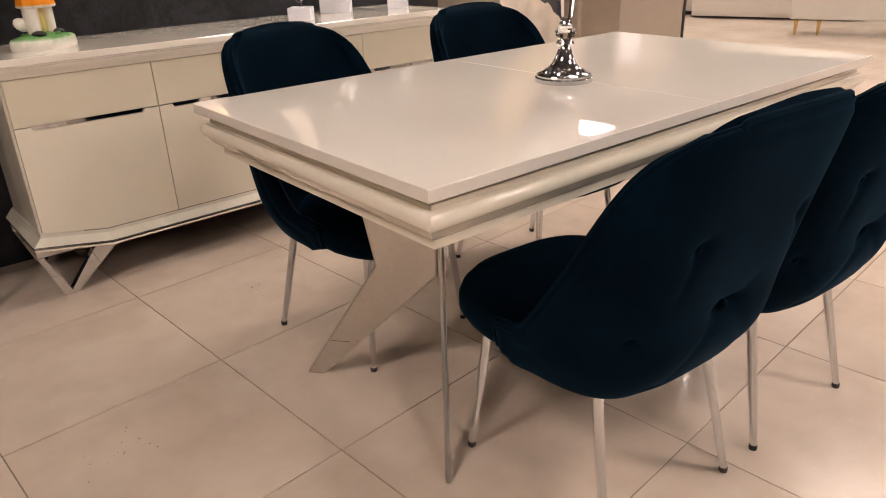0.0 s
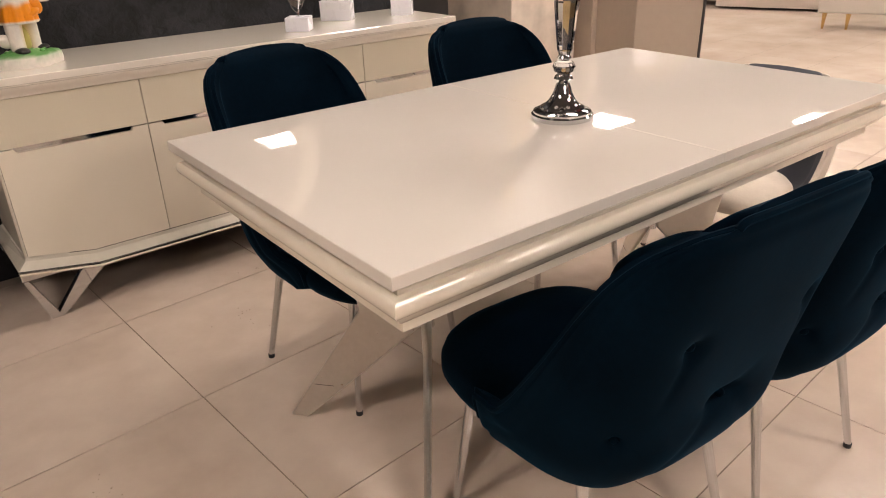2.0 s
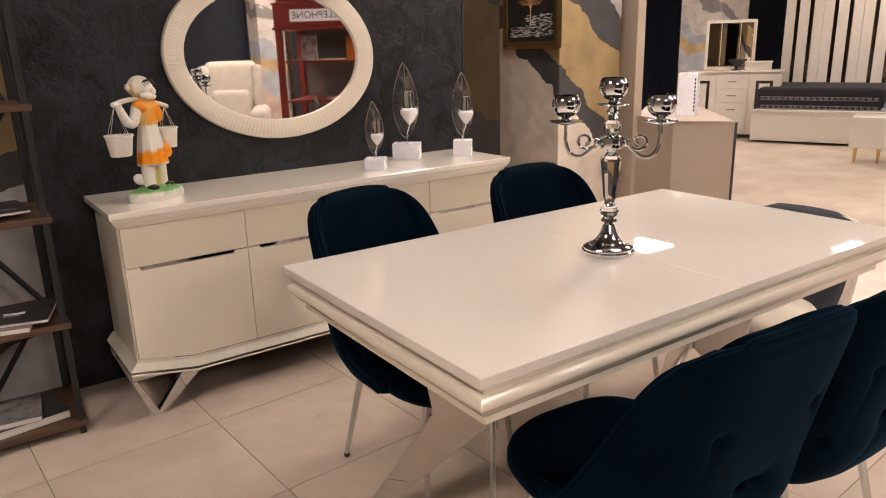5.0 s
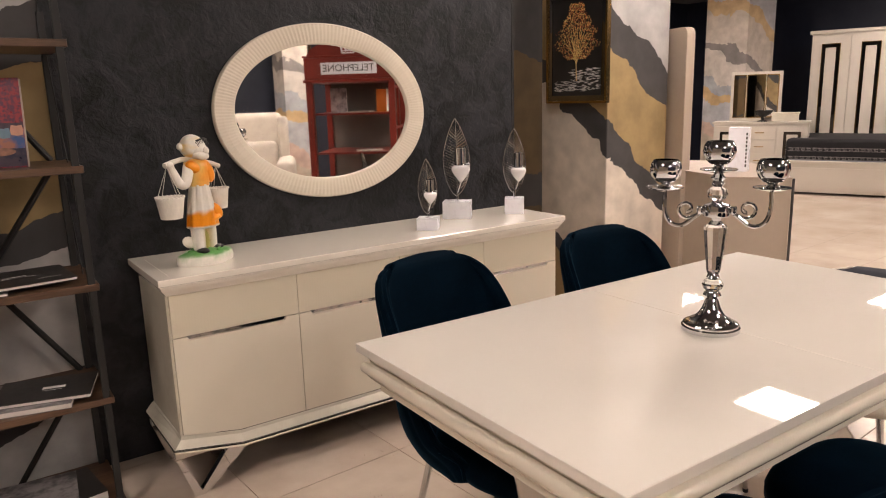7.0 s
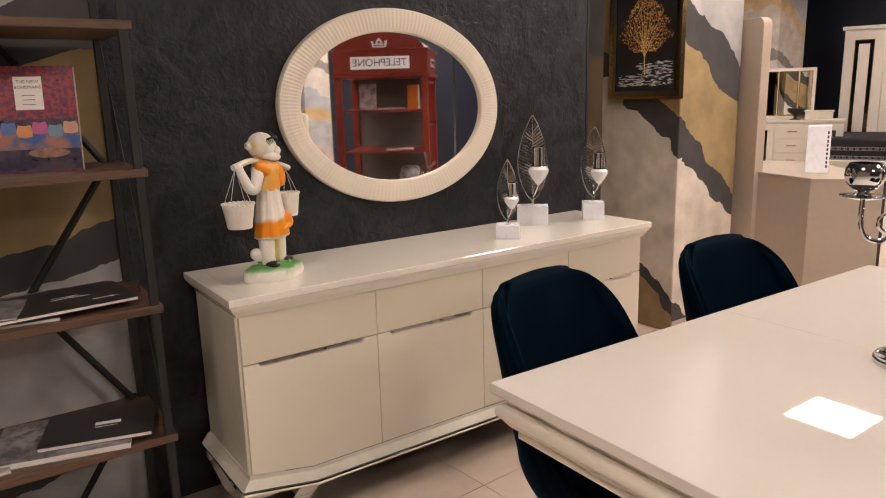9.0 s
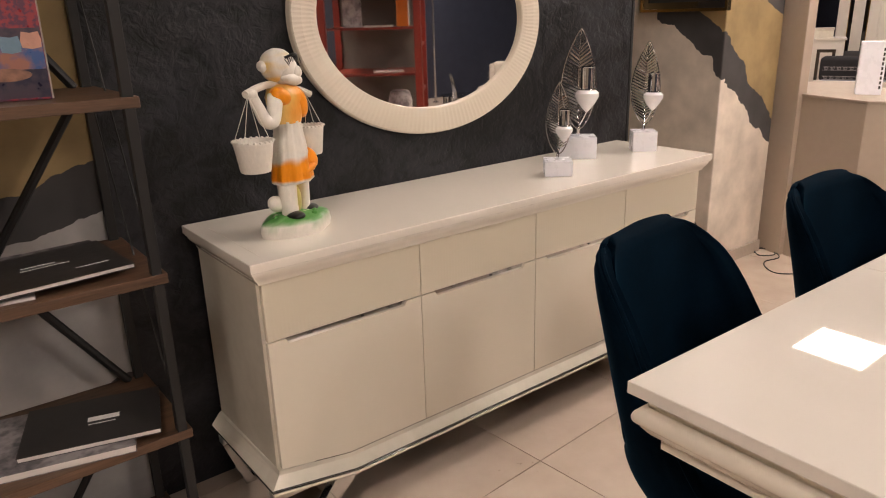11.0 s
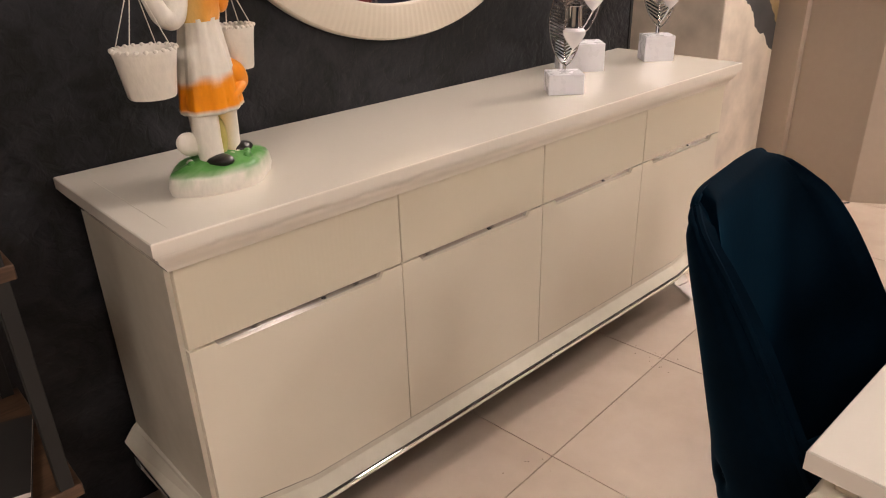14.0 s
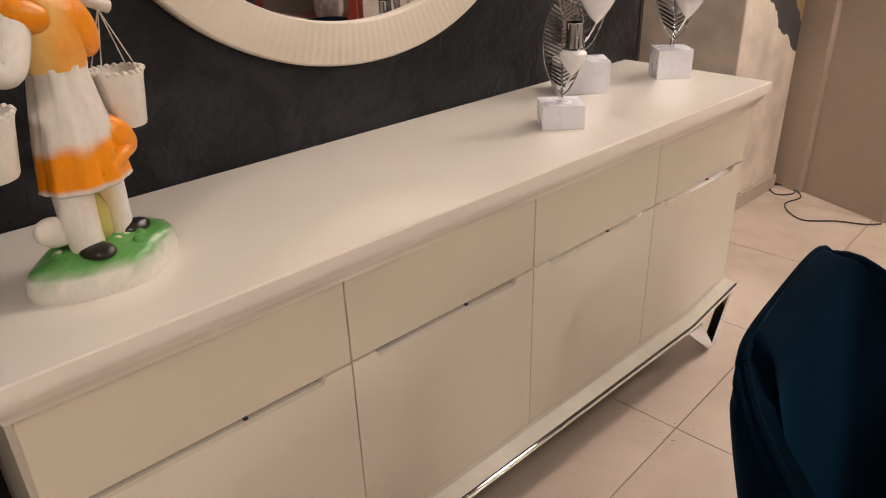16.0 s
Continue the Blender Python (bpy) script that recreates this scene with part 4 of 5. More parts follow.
# ---- shelf unit with magazines ----
def shelf_unit():
    t = thing("shelf_unit", None, "open walnut shelf unit on a black metal frame", "shelf")
    x0, x1, y0, y1 = -0.72, 0.435, 2.795, 3.17
    for z in (0.055, 0.452, 0.852, 1.242, 1.632):
        part("shelf", box(x0, x1, y0, y1, z - 0.024, z, 0.002), WALNUT, t, "walnut shelf board")
    for x in (x0 + 0.012, x1 - 0.022):
        for y in (y0 + 0.012, y1 - 0.012):
            part("post", box(x - 0.011, x + 0.011, y - 0.011, y + 0.011, 0, 1.75, 0.001), BLACK_METAL, t)
    for k, (za, zb) in enumerate(((0.055, 0.428), (0.452, 0.828), (0.852, 1.218), (1.242, 1.608))):
        xa, xb = (x1 - 0.05, x1 - 0.30) if k % 2 else (x1 - 0.30, x1 - 0.05)
        part("brace", tube([(xa, y1 - 0.02, za), (xb, y1 - 0.02, zb)], 0.011, 8), BLACK_METAL, t)
    for za, zb in ((0.452, 1.242), (0.852, 1.632)):
        part("wire", tube([(x1 - 0.02, y1 - 0.02, zb), (x1 - 0.02, y0 + 0.02, za)], 0.0018, 6), BLACK_METAL, t)


shelf_unit()


def magazine(x, y, z, turn, w, d, h, cover, label, bars=()):
    """A soft-bound book: covers, page block, and its printing."""
    m = thing("magazine", pose(x, y, z, 0, 0, turn), label, "magazine", "magazines on the shelves")
    part("page_block", box(-w / 2 + 0.002, w / 2 - 0.002, -d / 2 + 0.002, d / 2 - 0.001, 0.001, h - 0.001), PAPER, m)
    part("cover", box(-w / 2, w / 2, -d / 2, d / 2, h - 0.001, h, 0), cover, m)
    part("back_cover", box(-w / 2, w / 2, -d / 2, d / 2, 0, 0.001), cover, m)
    for bx, by, bw, bd in bars:
        part("print", box(bx - bw / 2, bx + bw / 2, by - bd / 2, by + bd / 2, h + 0.0002, h + 0.0006), INK_WHITE, m)
    return m


GREY_COVER = surface("grey_photo_cover", (0.07, 0.065, 0.07), (0.25, 0.23, 0.23), rough=0.35, scale=22, fine=60, mix=0.3)
PALE_COVER = surface("pale_photo_cover", (0.50, 0.45, 0.44), (0.20, 0.17, 0.18), rough=0.35, scale=14, fine=60, mix=0.3)
magazine(0.16, 2.955, 0.452, -14, 0.36, 0.27, 0.018, GREY_COVER, "thick grey picture-covered catalogue on the shelf")
idol = magazine(0.25, 2.94, 0.470, -16, 0.30, 0.22, 0.012, BLACK_COVER, "black landscape catalogue with silver lettering", [(0.02, -0.022, 0.06, 0.003)])
magazine(-0.12, 2.955, 0.452, 4, 0.24, 0.26, 0.010, PALE_COVER, "open pale magazine lying on the shelf")
magazine(0.02, 2.97, 0.852, -6, 0.34, 0.27, 0.008, PALE_COVER, "pale picture magazine in a loose pile")
magazine(0.16, 3.0, 0.860, 3, 0.40, 0.26, 0.008, GREY_COVER, "grey picture magazine in a loose pile")
magazine(0.19, 2.945, 0.868, 5, 0.36, 0.25, 0.010, BLACK_COVER, "black catalogue with thin silver print on a pile", [(0.02, 0.02, 0.07, 0.003), (0.03, 0.0, 0.10, 0.002), (0.11, -0.06, 0.07, 0.004)])


def lettering(text, size, at, parent, material, name="lettering"):
    cu = bpy.data.curves.new(name, "FONT")
    cu.body, cu.size, cu.align_x, cu.align_y, cu.extrude = text, size, "CENTER", "CENTER", 0.0004
    tmp = bpy.data.objects.new("text_source", cu)
    me = bpy.data.meshes.new_from_object(tmp)
    bpy.data.objects.remove(tmp)
    me.materials.clear()
    me.materials.append(material)
    ob = new(name, me)
    ob.parent = parent
    ob.matrix_basis = at
    return ob


part("logo_mark", slab([(-0.012, -0.008), (0.058, -0.008), (0.058, 0.012), (-0.012, 0.012)], xy(0.0124), 0.0006), INK_WHITE, idol)


def standing_book():
    b = thing("picture_book", pose(0.185, 2.93, 1.242, -7, 0, -16), "upright picture book with red patterned and blue sofa cover", "book")
    red = surface("red_pattern_cover", (0.26, 0.035, 0.045), (0.09, 0.03, 0.06), rough=0.3, scale=75, fine=90, mix=0.15)
    blue = surface("blue_sofa_cover", (0.05, 0.10, 0.25), (0.32, 0.14, 0.10), rough=0.3, scale=14, fine=50, mix=0.2)
    dark = surface("dark_table_print", (0.022, 0.022, 0.045), (0.06, 0.045, 0.06), rough=0.3, scale=20, fine=40, mix=0.2)
    part("page_block", box(-0.108, 0.108, -0.011, 0.011, 0.003, 0.277), PAPER, b)
    part("cover", box(-0.113, 0.113, -0.014, -0.0115, 0, 0.28), red, b, "red patterned front cover")
    part("back_cover", box(-0.113, 0.113, 0.0115, 0.014, 0, 0.28), WHITE_FURN, b)
    part("print", box(-0.112, 0.112, -0.0146, -0.0142, 0.004, 0.14), dark, b, "dark room on the cover")
    part("print", box(-0.112, 0.112, -0.0150, -0.0147, 0.060, 0.112), blue, b, "blue sofa on the cover")
    tones = [(0.50, 0.12, 0.16), (0.10, 0.16, 0.36), (0.62, 0.26, 0.10), (0.45, 0.10, 0.24), (0.16, 0.26, 0.34), (0.55, 0.30, 0.22)]
    for k, tone in enumerate(tones):
        x, z = -0.092 + 0.037 * k, 0.094 + 0.008 * (k % 2)
        pad = [(x - 0.017, z), (x, z - 0.003), (x + 0.017, z), (x + 0.019, z + 0.014), (x + 0.015, z + 0.031), (x, z + 0.028), (x - 0.015, z + 0.031), (x - 0.019, z + 0.014)]
        part("print", slab(pad, xz(-0.01535), 0.0004), surface("cushion_print", tone, rough=0.3, scale=60), b)
    part("print", slab([(0.035 + 0.05 * math.cos(a * 0.314), 0.050 + 0.013 * math.sin(a * 0.314)) for a in range(20)], xz(-0.01535), 0.0004), surface("tray_print", (0.34, 0.18, 0.12), (0.12, 0.07, 0.05), rough=0.3, scale=50), b, "round tray on the cover")
    part("title_plate", box(-0.032, 0.035, -0.0150, -0.0144, 0.165, 0.252), PAPER, b, "white title plate")
    up = Matrix.Rotation(radians(90), 4, "X")
    lettering("THE NEW", 0.012, Matrix.Translation((0.001, -0.0155, 0.238)) @ up, b, BLACK_COVER)
    lettering("BOHEMIANS", 0.0115, Matrix.Translation((0.001, -0.0155, 0.224)) @ up, b, BLACK_COVER)
    for k in range(3):
        part("print", box(-0.014, 0.016, -0.0156, -0.0151, 0.178 + 0.012 * k, 0.180 + 0.012 * k), GREY_COVER, b)


standing_book()


# ---- picture on the column ----
BEVEL_MIRROR = surface("bevelled_mirror", (0.42, 0.42, 0.42), (0.36, 0.36, 0.36), rough=0.05, metal=1.0, rough_var=0.02)


def tree_picture():
    t = thing("framed_picture", pose(3.364, 3.475, 1.70), "gold-framed picture of an orange tree over dark water", "picture")
    w, h = 0.255, 0.335

    def ring(a, b, y0, y1):
        bm = bmesh.new()
        for c in ((-w + a, w - a, -h + a, -h + b), (-w + a, w - a, h - b, h - a), (-w + a, -w + b, -h + b, h - b), (w - b, w - a, -h + b, h - b)):
            box(y1, y0, c[0], c[1], c[2], c[3], 0, bm)
        return bm
    part("frame", ring(0, 0.014, -0.002, -0.034), GOLD, t, "thin gold outer frame")
    part("bevel_mirror", ring(0.0145, 0.046, -0.004, -0.026), BEVEL_MIRROR, t, "mirrored inner border")
    part("panel", box(-0.018, -0.004, -w + 0.046, w - 0.046, -h + 0.046, h - 0.046), BLACK_COVER, t)
    rnd = random.Random(9)
    cols = [surface("orange_leaf_print", (0.88, 0.34, 0.10), (0.90, 0.45, 0.15), rough=0.4), surface("gold_leaf_print", (0.92, 0.66, 0.25), rough=0.35), surface("rust_leaf_print", (0.35, 0.10, 0.05), rough=0.5)]
    trunk = bmesh.new()
    tube([(-0.0205, 0.0, -0.20), (-0.0205, 0.004, -0.08)], 0.003, 5, trunk, 0.002)
    for k in range(14):
        a = radians(25 + 130 * k / 13)
        tube([(-0.0205, 0.003, -0.06 - 0.02 * (k % 3)), (-0.0205, 0.13 * math.cos(a), -0.02 + 0.17 * math.sin(a))], 0.0018, 4, trunk, 0.0006)
    part("tree_trunk", trunk, cols[1], t)
    for ci in range(3):
        bm = bmesh.new()
        for k in range(620):
            f = rnd.random() ** 1.1
            zz = -0.07 + 0.33 * f
            wide = 0.168 * math.sin(math.pi * min(1.0, f * 1.15 + 0.1)) ** 0.6 if f < 0.45 else 0.168 - 0.125 * ((f - 0.45) / 0.55) ** 0.8
            yy = rnd.uniform(-1, 1) * wide * (1 + 0.5 * noise.noise(Vector((zz * 22, ci * 0.2, 3.0))))
            s, q = rnd.uniform(0.003, 0.0068), rnd.uniform(0, 3.1)
            x = -0.0212 - 0.0004 * ci - rnd.random() * 0.0003
            bm.faces.new([bm.verts.new((x, yy + s * f * math.cos(q + p), zz + s * f * math.sin(q + p))) for f, p in ((1, 0), (0.45, 1.57), (1, 3.14), (0.45, 4.71))])
        ob = part("tree_leaves", bm, cols[ci], t)
        ob["kind"] = "stuff"
    bm = bmesh.new()
    for k in range(240):
        zz = -0.262 + 0.135 * rnd.random() ** 1.3
        yy = rnd.uniform(-0.185, 0.185) if zz < -0.2 else rnd.uniform(-0.185, 0.05)
        l = rnd.uniform(0.006, 0.028)
        x = -0.0192 - rnd.random() * 0.0004
        bm.faces.new([bm.verts.new((x, yy + a, zz + b)) for a, b in ((-l, 0), (0, -0.0022), (l, 0.0005), (0, 0.0026))])
    ob = part("water_glints", bm, INK_WHITE, t)
    ob["kind"] = "stuff"


tree_picture()


# ---- taupe partition with counter ----
def partition():
    t = thing("partition_counter", None, "taupe partition with rounded tall panel and low counter", "partition")
    a, b = Vector((4.05, 3.36)), Vector((3.83, 2.72))
    d = (b - a).normalized()
    n = Vector((d.y, -d.x))

    def place(u, v, w):
        p = a + d * u + n * w
        return (p.x, p.y, v)
    r, top, edge = 0.05, 1.81, 0.27
    outline = [(0, 0), (edge, 0), (edge, top - r)] + [(edge - r + r * math.cos(k * math.pi / 12), top - r + r * math.sin(k * math.pi / 12)) for k in range(1, 7)] + [(0, top)]
    part("tall_panel", slab(outline, place, 0.06, bevel=0.004), TAUPE, t, "tall taupe panel with rounded corner")
    c = Vector((4.02, 2.43))
    poly = [tuple(a + d * (edge + 0.002)), tuple(b), tuple(c), (4.72, 3.14), (4.55, 3.5)]
    part("counter", slab(poly, xy(0.455), 0.91, bevel=0.003), TAUPE, t, "low taupe counter body")
    top_poly = [tuple(Vector(p) + (Vector(p) - Vector((4.2, 2.95))).normalized() * 0.006) for p in poly]
    part("counter_top", slab(top_poly, xy(0.916), 0.012, bevel=0.002), TAUPE, t)
    part("edge_strip", tube([(c.x + 0.006, c.y - 0.006, 0.0), (c.x + 0.006, c.y - 0.006, 0.915)], 0.008, 8), SHADOW_GAP, t, "dark edge strip")


partition()


def box_file():
    t = thing("box_file", pose(4.14, 2.85, 0.922, 0, 0, 25), "white upright box file with vertical dark lettering", "box file")
    part("box", box(-0.045, 0.045, -0.06, 0.06, 0, 0.27, 0.003), WHITE_BOX, t)
    for k in range(9):
        part("print", box(-0.046, -0.0452, -0.052, -0.043, 0.03 + k * 0.024, 0.046 + k * 0.024), BLACK_COVER, t)


box_file()


def cable():
    bm = bmesh.new()
    rnd = random.Random(3)
    pts = [(3.86, 3.22), (3.93, 3.24), (3.98, 3.18), (3.90, 3.12), (3.84, 3.18), (3.92, 3.25), (3.99, 3.20), (3.88, 3.08), (3.76, 3.10), (3.66, 3.04), (3.63, 2.96), (3.70, 2.86), (3.76, 2.76), (3.80, 2.71)]
    line = bend([(x, y, 0.005 + 0.004 * (i % 2)) for i, (x, y) in enumerate(pts)], 8)
    tube(line, 0.0032, 6, bm)
    ob = new("power_cable", link_mesh("power_cable", bm, BLACK_RUBBER, True))
    tagged(ob, "loose black power cable coiled on the floor tiles", "cable")


cable()


# ---- bedroom display at the far side ----
def bed():
    t = thing("bed", pose(9.82, 4.65, 0, 0, 0, -70), "white panelled bed with dark key-patterned bedspread", "bed")
    part("footboard", box(-1.0, 1.0, -0.03, 0.03, 0.03, 0.42, 0.006), WHITE_FURN, t)
    for x0, x1 in ((-0.95, 0.95),):
        part("footboard_panel", moulding(x0, x1, -0.045, -0.031, [(0, 0.08), (0.0, 0.36)]), WHITE_FURN, t)
    part("ledge", box(-1.02, 1.02, -0.05, 0.05, 0.42, 0.45, 0.006), WHITE_FURN, t)
    for x in (-0.99, 0.99):
        part("side_rail", box(x - 0.02, x + 0.02, 0.03, 2.0, 0.03, 0.42), WHITE_FURN, t)
    part("mattress", box(-0.95, 0.95, 0.06, 2.0, 0.20, 0.50, 0.03), LINEN, t)
    spread = part("bedspread", box(-0.97, 0.55, 0.05, 1.9, 0.44, 0.74, 0.05, seg=4), BLANKET, t, "dark violet bedspread", smooth=True)
    for row, z in enumerate((0.485, 0.60)):
        part("print_line", box(-0.93, 0.50, 0.0465, 0.0488, z - 0.022, z - 0.018), BLANKET_PRINT, spread)
        part("print_line", box(-0.93, 0.50, 0.0465, 0.0488, z + 0.018, z + 0.022), BLANKET_PRINT, spread)
        for k in range(20):
            x = -0.92 + k * 0.071
            key = bmesh.new()
            for c in ((0, 0.05, 0.011, 0.015), (0.046, 0.05, -0.012, 0.015), (0.012, 0.05, -0.012, -0.008), (0.012, 0.016, -0.012, 0.003), (0.016, 0.032, -0.0, 0.003)):
                box(x + c[0], x + c[1], 0.0465, 0.0488, z + c[2], z + c[3], 0, key)
            part("key_print", key, BLANKET_PRINT, spread)
    part("folded_sheet", box(0.55, 0.97, 0.06, 1.9, 0.44, 0.585, 0.05, seg=3), LINEN, t, "blue-grey sheet", smooth=True)


bed()


def bench():
    t = thing("bench", pose(9.0, 3.2, 0, 0, 0, -70), "white lacquered bench with tapered gold legs", "bench")
    part("body", box(-0.75, 0.75, -0.2, 0.2, 0.17, 0.52, 0.01), WHITE_FURN, t)
    for x in (-0.68, -0.45, 0.45, 0.68):
        part("leg", tube([(x, -0.15, 0.17), (x, -0.16, 0.0)], 0.025, 10, None, 0.012), GOLD, t, "tapered gold leg")


bench()


def wooden_cabinet():
    t = thing("low_cabinet", pose(9.6, 1.95, 0, 0, 0, -70), "low light-wood cabinet on dark legs", "cabinet")
    part("body", box(-0.7, 0.7, -0.22, 0.22, 0.16, 0.6, 0.006), surface("oak_veneer", (0.42, 0.24, 0.12), (0.32, 0.18, 0.09), rough=0.5, stretch=(0.5, 6, 6)), t)
    for x in (-0.62, 0.62):
        for y in (-0.17, 0.17):
            part("leg", tube([(x, y, 0.16), (x, y, 0)], 0.02, 8), BLACK_METAL, t)


wooden_cabinet()


def dresser():
    t = thing("dresser", pose(9.83, 6.12, 0, 0, 0, -64), "white dresser with panelled doors and drawers", "dresser")
    part("body", box(-0.62, 0.62, -0.22, 0.22, 0.06, 0.93, 0.006), WHITE_FURN, t)
    part("top", box(-0.64, 0.64, -0.24, 0.23, 0.93, 0.96, 0.004), WHITE_FURN, t)
    for x in (-0.42, 0.42):
        door = part("door", box(x - 0.19, x + 0.19, -0.238, -0.2205, 0.12, 0.90, 0.003), WHITE_FURN, t)
        part("door_panel", box(x - 0.11, x + 0.11, -0.244, -0.2385, 0.2, 0.82, 0.002), SMOKED, door, "smoked mirror panel")
        part("door_centre", box(x - 0.07, x + 0.07, -0.25, -0.2445, 0.24, 0.78, 0.002), WHITE_FURN, door)
    for k in range(4):
        dr = part("drawer", box(-0.21, 0.21, -0.238, -0.2205, 0.12 + k * 0.197, 0.31 + k * 0.197, 0.003), WHITE_FURN, t)
        part("handle", tube([(-0.06, -0.25, 0.215 + k * 0.197), (0.06, -0.25, 0.215 + k * 0.197)], 0.006, 8), GOLD, dr)
    m = thing("dresser_mirror", pose(9.80, 6.22, 0.96, 0, 0, -64), "square mirror in a white frame with gold trim", "mirror")
    part("frame", box(-0.34, 0.34, 0.0, 0.04, 0, 0.70, 0.003), WHITE_FURN, m)
    for x0, x1 in ((-0.30, -0.135), (-0.125, 0.125), (0.135, 0.30)):
        part("trim", box(x0, x1, -0.004, -0.0005, 0.05, 0.66), GOLD, m)
        part("glass", box(x0 + 0.012, x1 - 0.012, -0.008, -0.0045, 0.065, 0.645), MIRROR, m)
    part("support", box(-0.2, 0.2, 0.041, 0.06, 0, 0.3), WHITE_FURN, m)
    v = thing("footed_bowl", pose(9.71, 6.04, 0.96), "dark metal footed bowl on the dresser", "bowl")
    part("bowl", lathe([(0.07, 0), (0.065, 0.01), (0.02, 0.02), (0.02, 0.06), (0.09, 0.10), (0.115, 0.15), (0.10, 0.15), (0.02, 0.09)], 20), BLACK_METAL, v, smooth=True)
    b = thing("jewel_box", pose(9.88, 5.80, 0.96, 0, 0, -64), "pale ornamented jewellery box on the dresser", "box")
    part("body", box(-0.17, 0.17, -0.08, 0.08, 0, 0.10, 0.006), PEARL, b)
    part("lid", box(-0.18, 0.18, -0.09, 0.09, 0.101, 0.125, 0.006), PEARL, b)


dresser()


def wardrobe():
    t = thing("wardrobe", pose(11.24, 4.95, 0, 0, 0, -74), "large white wardrobe with slim smoked-mirror strips", "wardrobe")
    part("body", box(-1.15, 1.45, 0.0, 0.55, 0.0, 2.18, 0.005), WHITE_FURN, t)
    part("cornice", box(-1.18, 1.48, -0.03, 0.56, 2.18, 2.23, 0.006), WHITE_FURN, t)
    for k in range(5):
        x = -1.14 + k * 0.516
        door = part("door", box(x, x + 0.51, -0.022, -0.001, 0.08, 2.16, 0.004), WHITE_FURN, t)
        part("door_trim", box(x + 0.13, x + 0.38, -0.026, -0.0225, 0.2, 2.04), GOLD, door)
        part("mirror_strip", box(x + 0.14, x + 0.37, -0.030, -0.0265, 0.21, 2.03), SMOKED, door)
        part("door_centre", box(x + 0.185, x + 0.325, -0.036, -0.0305, 0.26, 1.98, 0.002), WHITE_FURN, door)


wardrobe()


# ---- what the mirror shows behind the camera ----
def phone_box():
    t = thing("phone_box_shelf", pose(3.62, -0.36, 0, 0, 0, 40) , "red telephone-box bookcase with open shelves", "bookcase")
    w, d, h = 0.40, 0.38, 1.62

    for x in (-w, w):
        for y in (-d, d):
            part("post", box(x - 0.03, x + 0.03, y - 0.03, y + 0.03, 0, h, 0.004), RED_PAINT, t)
    for z in (0.06, 0.52, 0.92, 1.30):
        part("shelf", box(-w + 0.031, w - 0.031, -d + 0.02, d - 0.02, z - 0.02, z, 0.002), RED_PAINT, t)
    part("plinth", box(-w - 0.02, w + 0.02, -d - 0.02, d + 0.02, -0.001, 0.03), RED_PAINT, t)
    part("header", box(-w - 0.035, w + 0.035, -d - 0.035, d + 0.035, h, h + 0.20, 0.006), RED_PAINT, t)
    arch = [(-w - 0.035, h + 0.20)] + [(-(w + 0.01) * math.cos(k * math.pi / 16), h + 0.203 + 0.17 * math.sin(k * math.pi / 16)) for k in range(17)] + [(w + 0.035, h + 0.20)]
    part("roof", slab(arch, lambda u, v, q: (u, q, v), 2 * d + 0.05), RED_PAINT, t, "domed red roof")
    part("back_panel", box(-w + 0.031, w - 0.031, -d - 0.01, -d + 0.01, 0.03, h), surface("grey_panel", (0.16, 0.14, 0.12), rough=0.6), t)
    sign = part("sign", box(-0.27, 0.27, d + 0.036, d + 0.046, h + 0.045, h + 0.155, 0.003), WHITE_BOX, t, "white sign with black capitals")
    face = pose(0, d + 0.0475, h + 0.10) @ Matrix.Rotation(radians(180), 4, "Z") @ Matrix.Rotation(radians(90), 4, "X")
    lettering("TELEPHONE", 0.092, face, sign, BLACK_COVER)
    side = part("sign", box(w + 0.036, w + 0.044, -0.17, 0.17, h + 0.06, h + 0.14, 0.003), WHITE_BOX, t)
    lettering("TELEPHONE", 0.055, pose(w + 0.0455, 0, h + 0.10) @ Matrix.Rotation(radians(90), 4, "Z") @ Matrix.Rotation(radians(90), 4, "X"), side, BLACK_COVER)
    crown = [(-0.06, 0), (0.06, 0), (0.075, 0.06), (0.035, 0.045), (0.0, 0.085), (-0.035, 0.045), (-0.075, 0.06)]
    emblem = part("crown_emblem", slab([(u, v + h + 0.235) for u, v in crown], lambda u, v, q: (u, d + 0.03 + q, v), 0.012), WHITE_BOX, t, "white crown emblem")
    part("crown_band", box(-0.055, 0.055, d + 0.0365, d + 0.039, h + 0.247, h + 0.254), RED_PAINT, emblem)
    for u, v in ((-0.04, 0.285), (0.0, 0.290), (0.04, 0.285)):
        part("crown_gap", lathe([(0.011, 0), (0.011, 0.003)], 12, None, (0, 0, 0)), RED_PAINT, emblem).matrix_basis = pose(u, d + 0.0365, h + v - 0.012, -90, 0, 0)
    part("cornice", box(-w - 0.05, w + 0.05, -d - 0.05, d + 0.05, h - 0.03, h - 0.001, 0.006), RED_PAINT, t)
    part("cornice", box(-w - 0.045, w + 0.045, -d - 0.045, d + 0.045, h + 0.2005, h + 0.222, 0.005), RED_PAINT, t)
    for k in range(4):
        part("side_bar", box(w - 0.012, w + 0.012, -d + 0.031, d - 0.031, 0.33 + k * 0.4, 0.355 + k * 0.4), RED_PAINT, t)
    part("side_bar", box(w - 0.012, w + 0.012, -0.012, 0.012, 0.03, h), RED_PAINT, t)

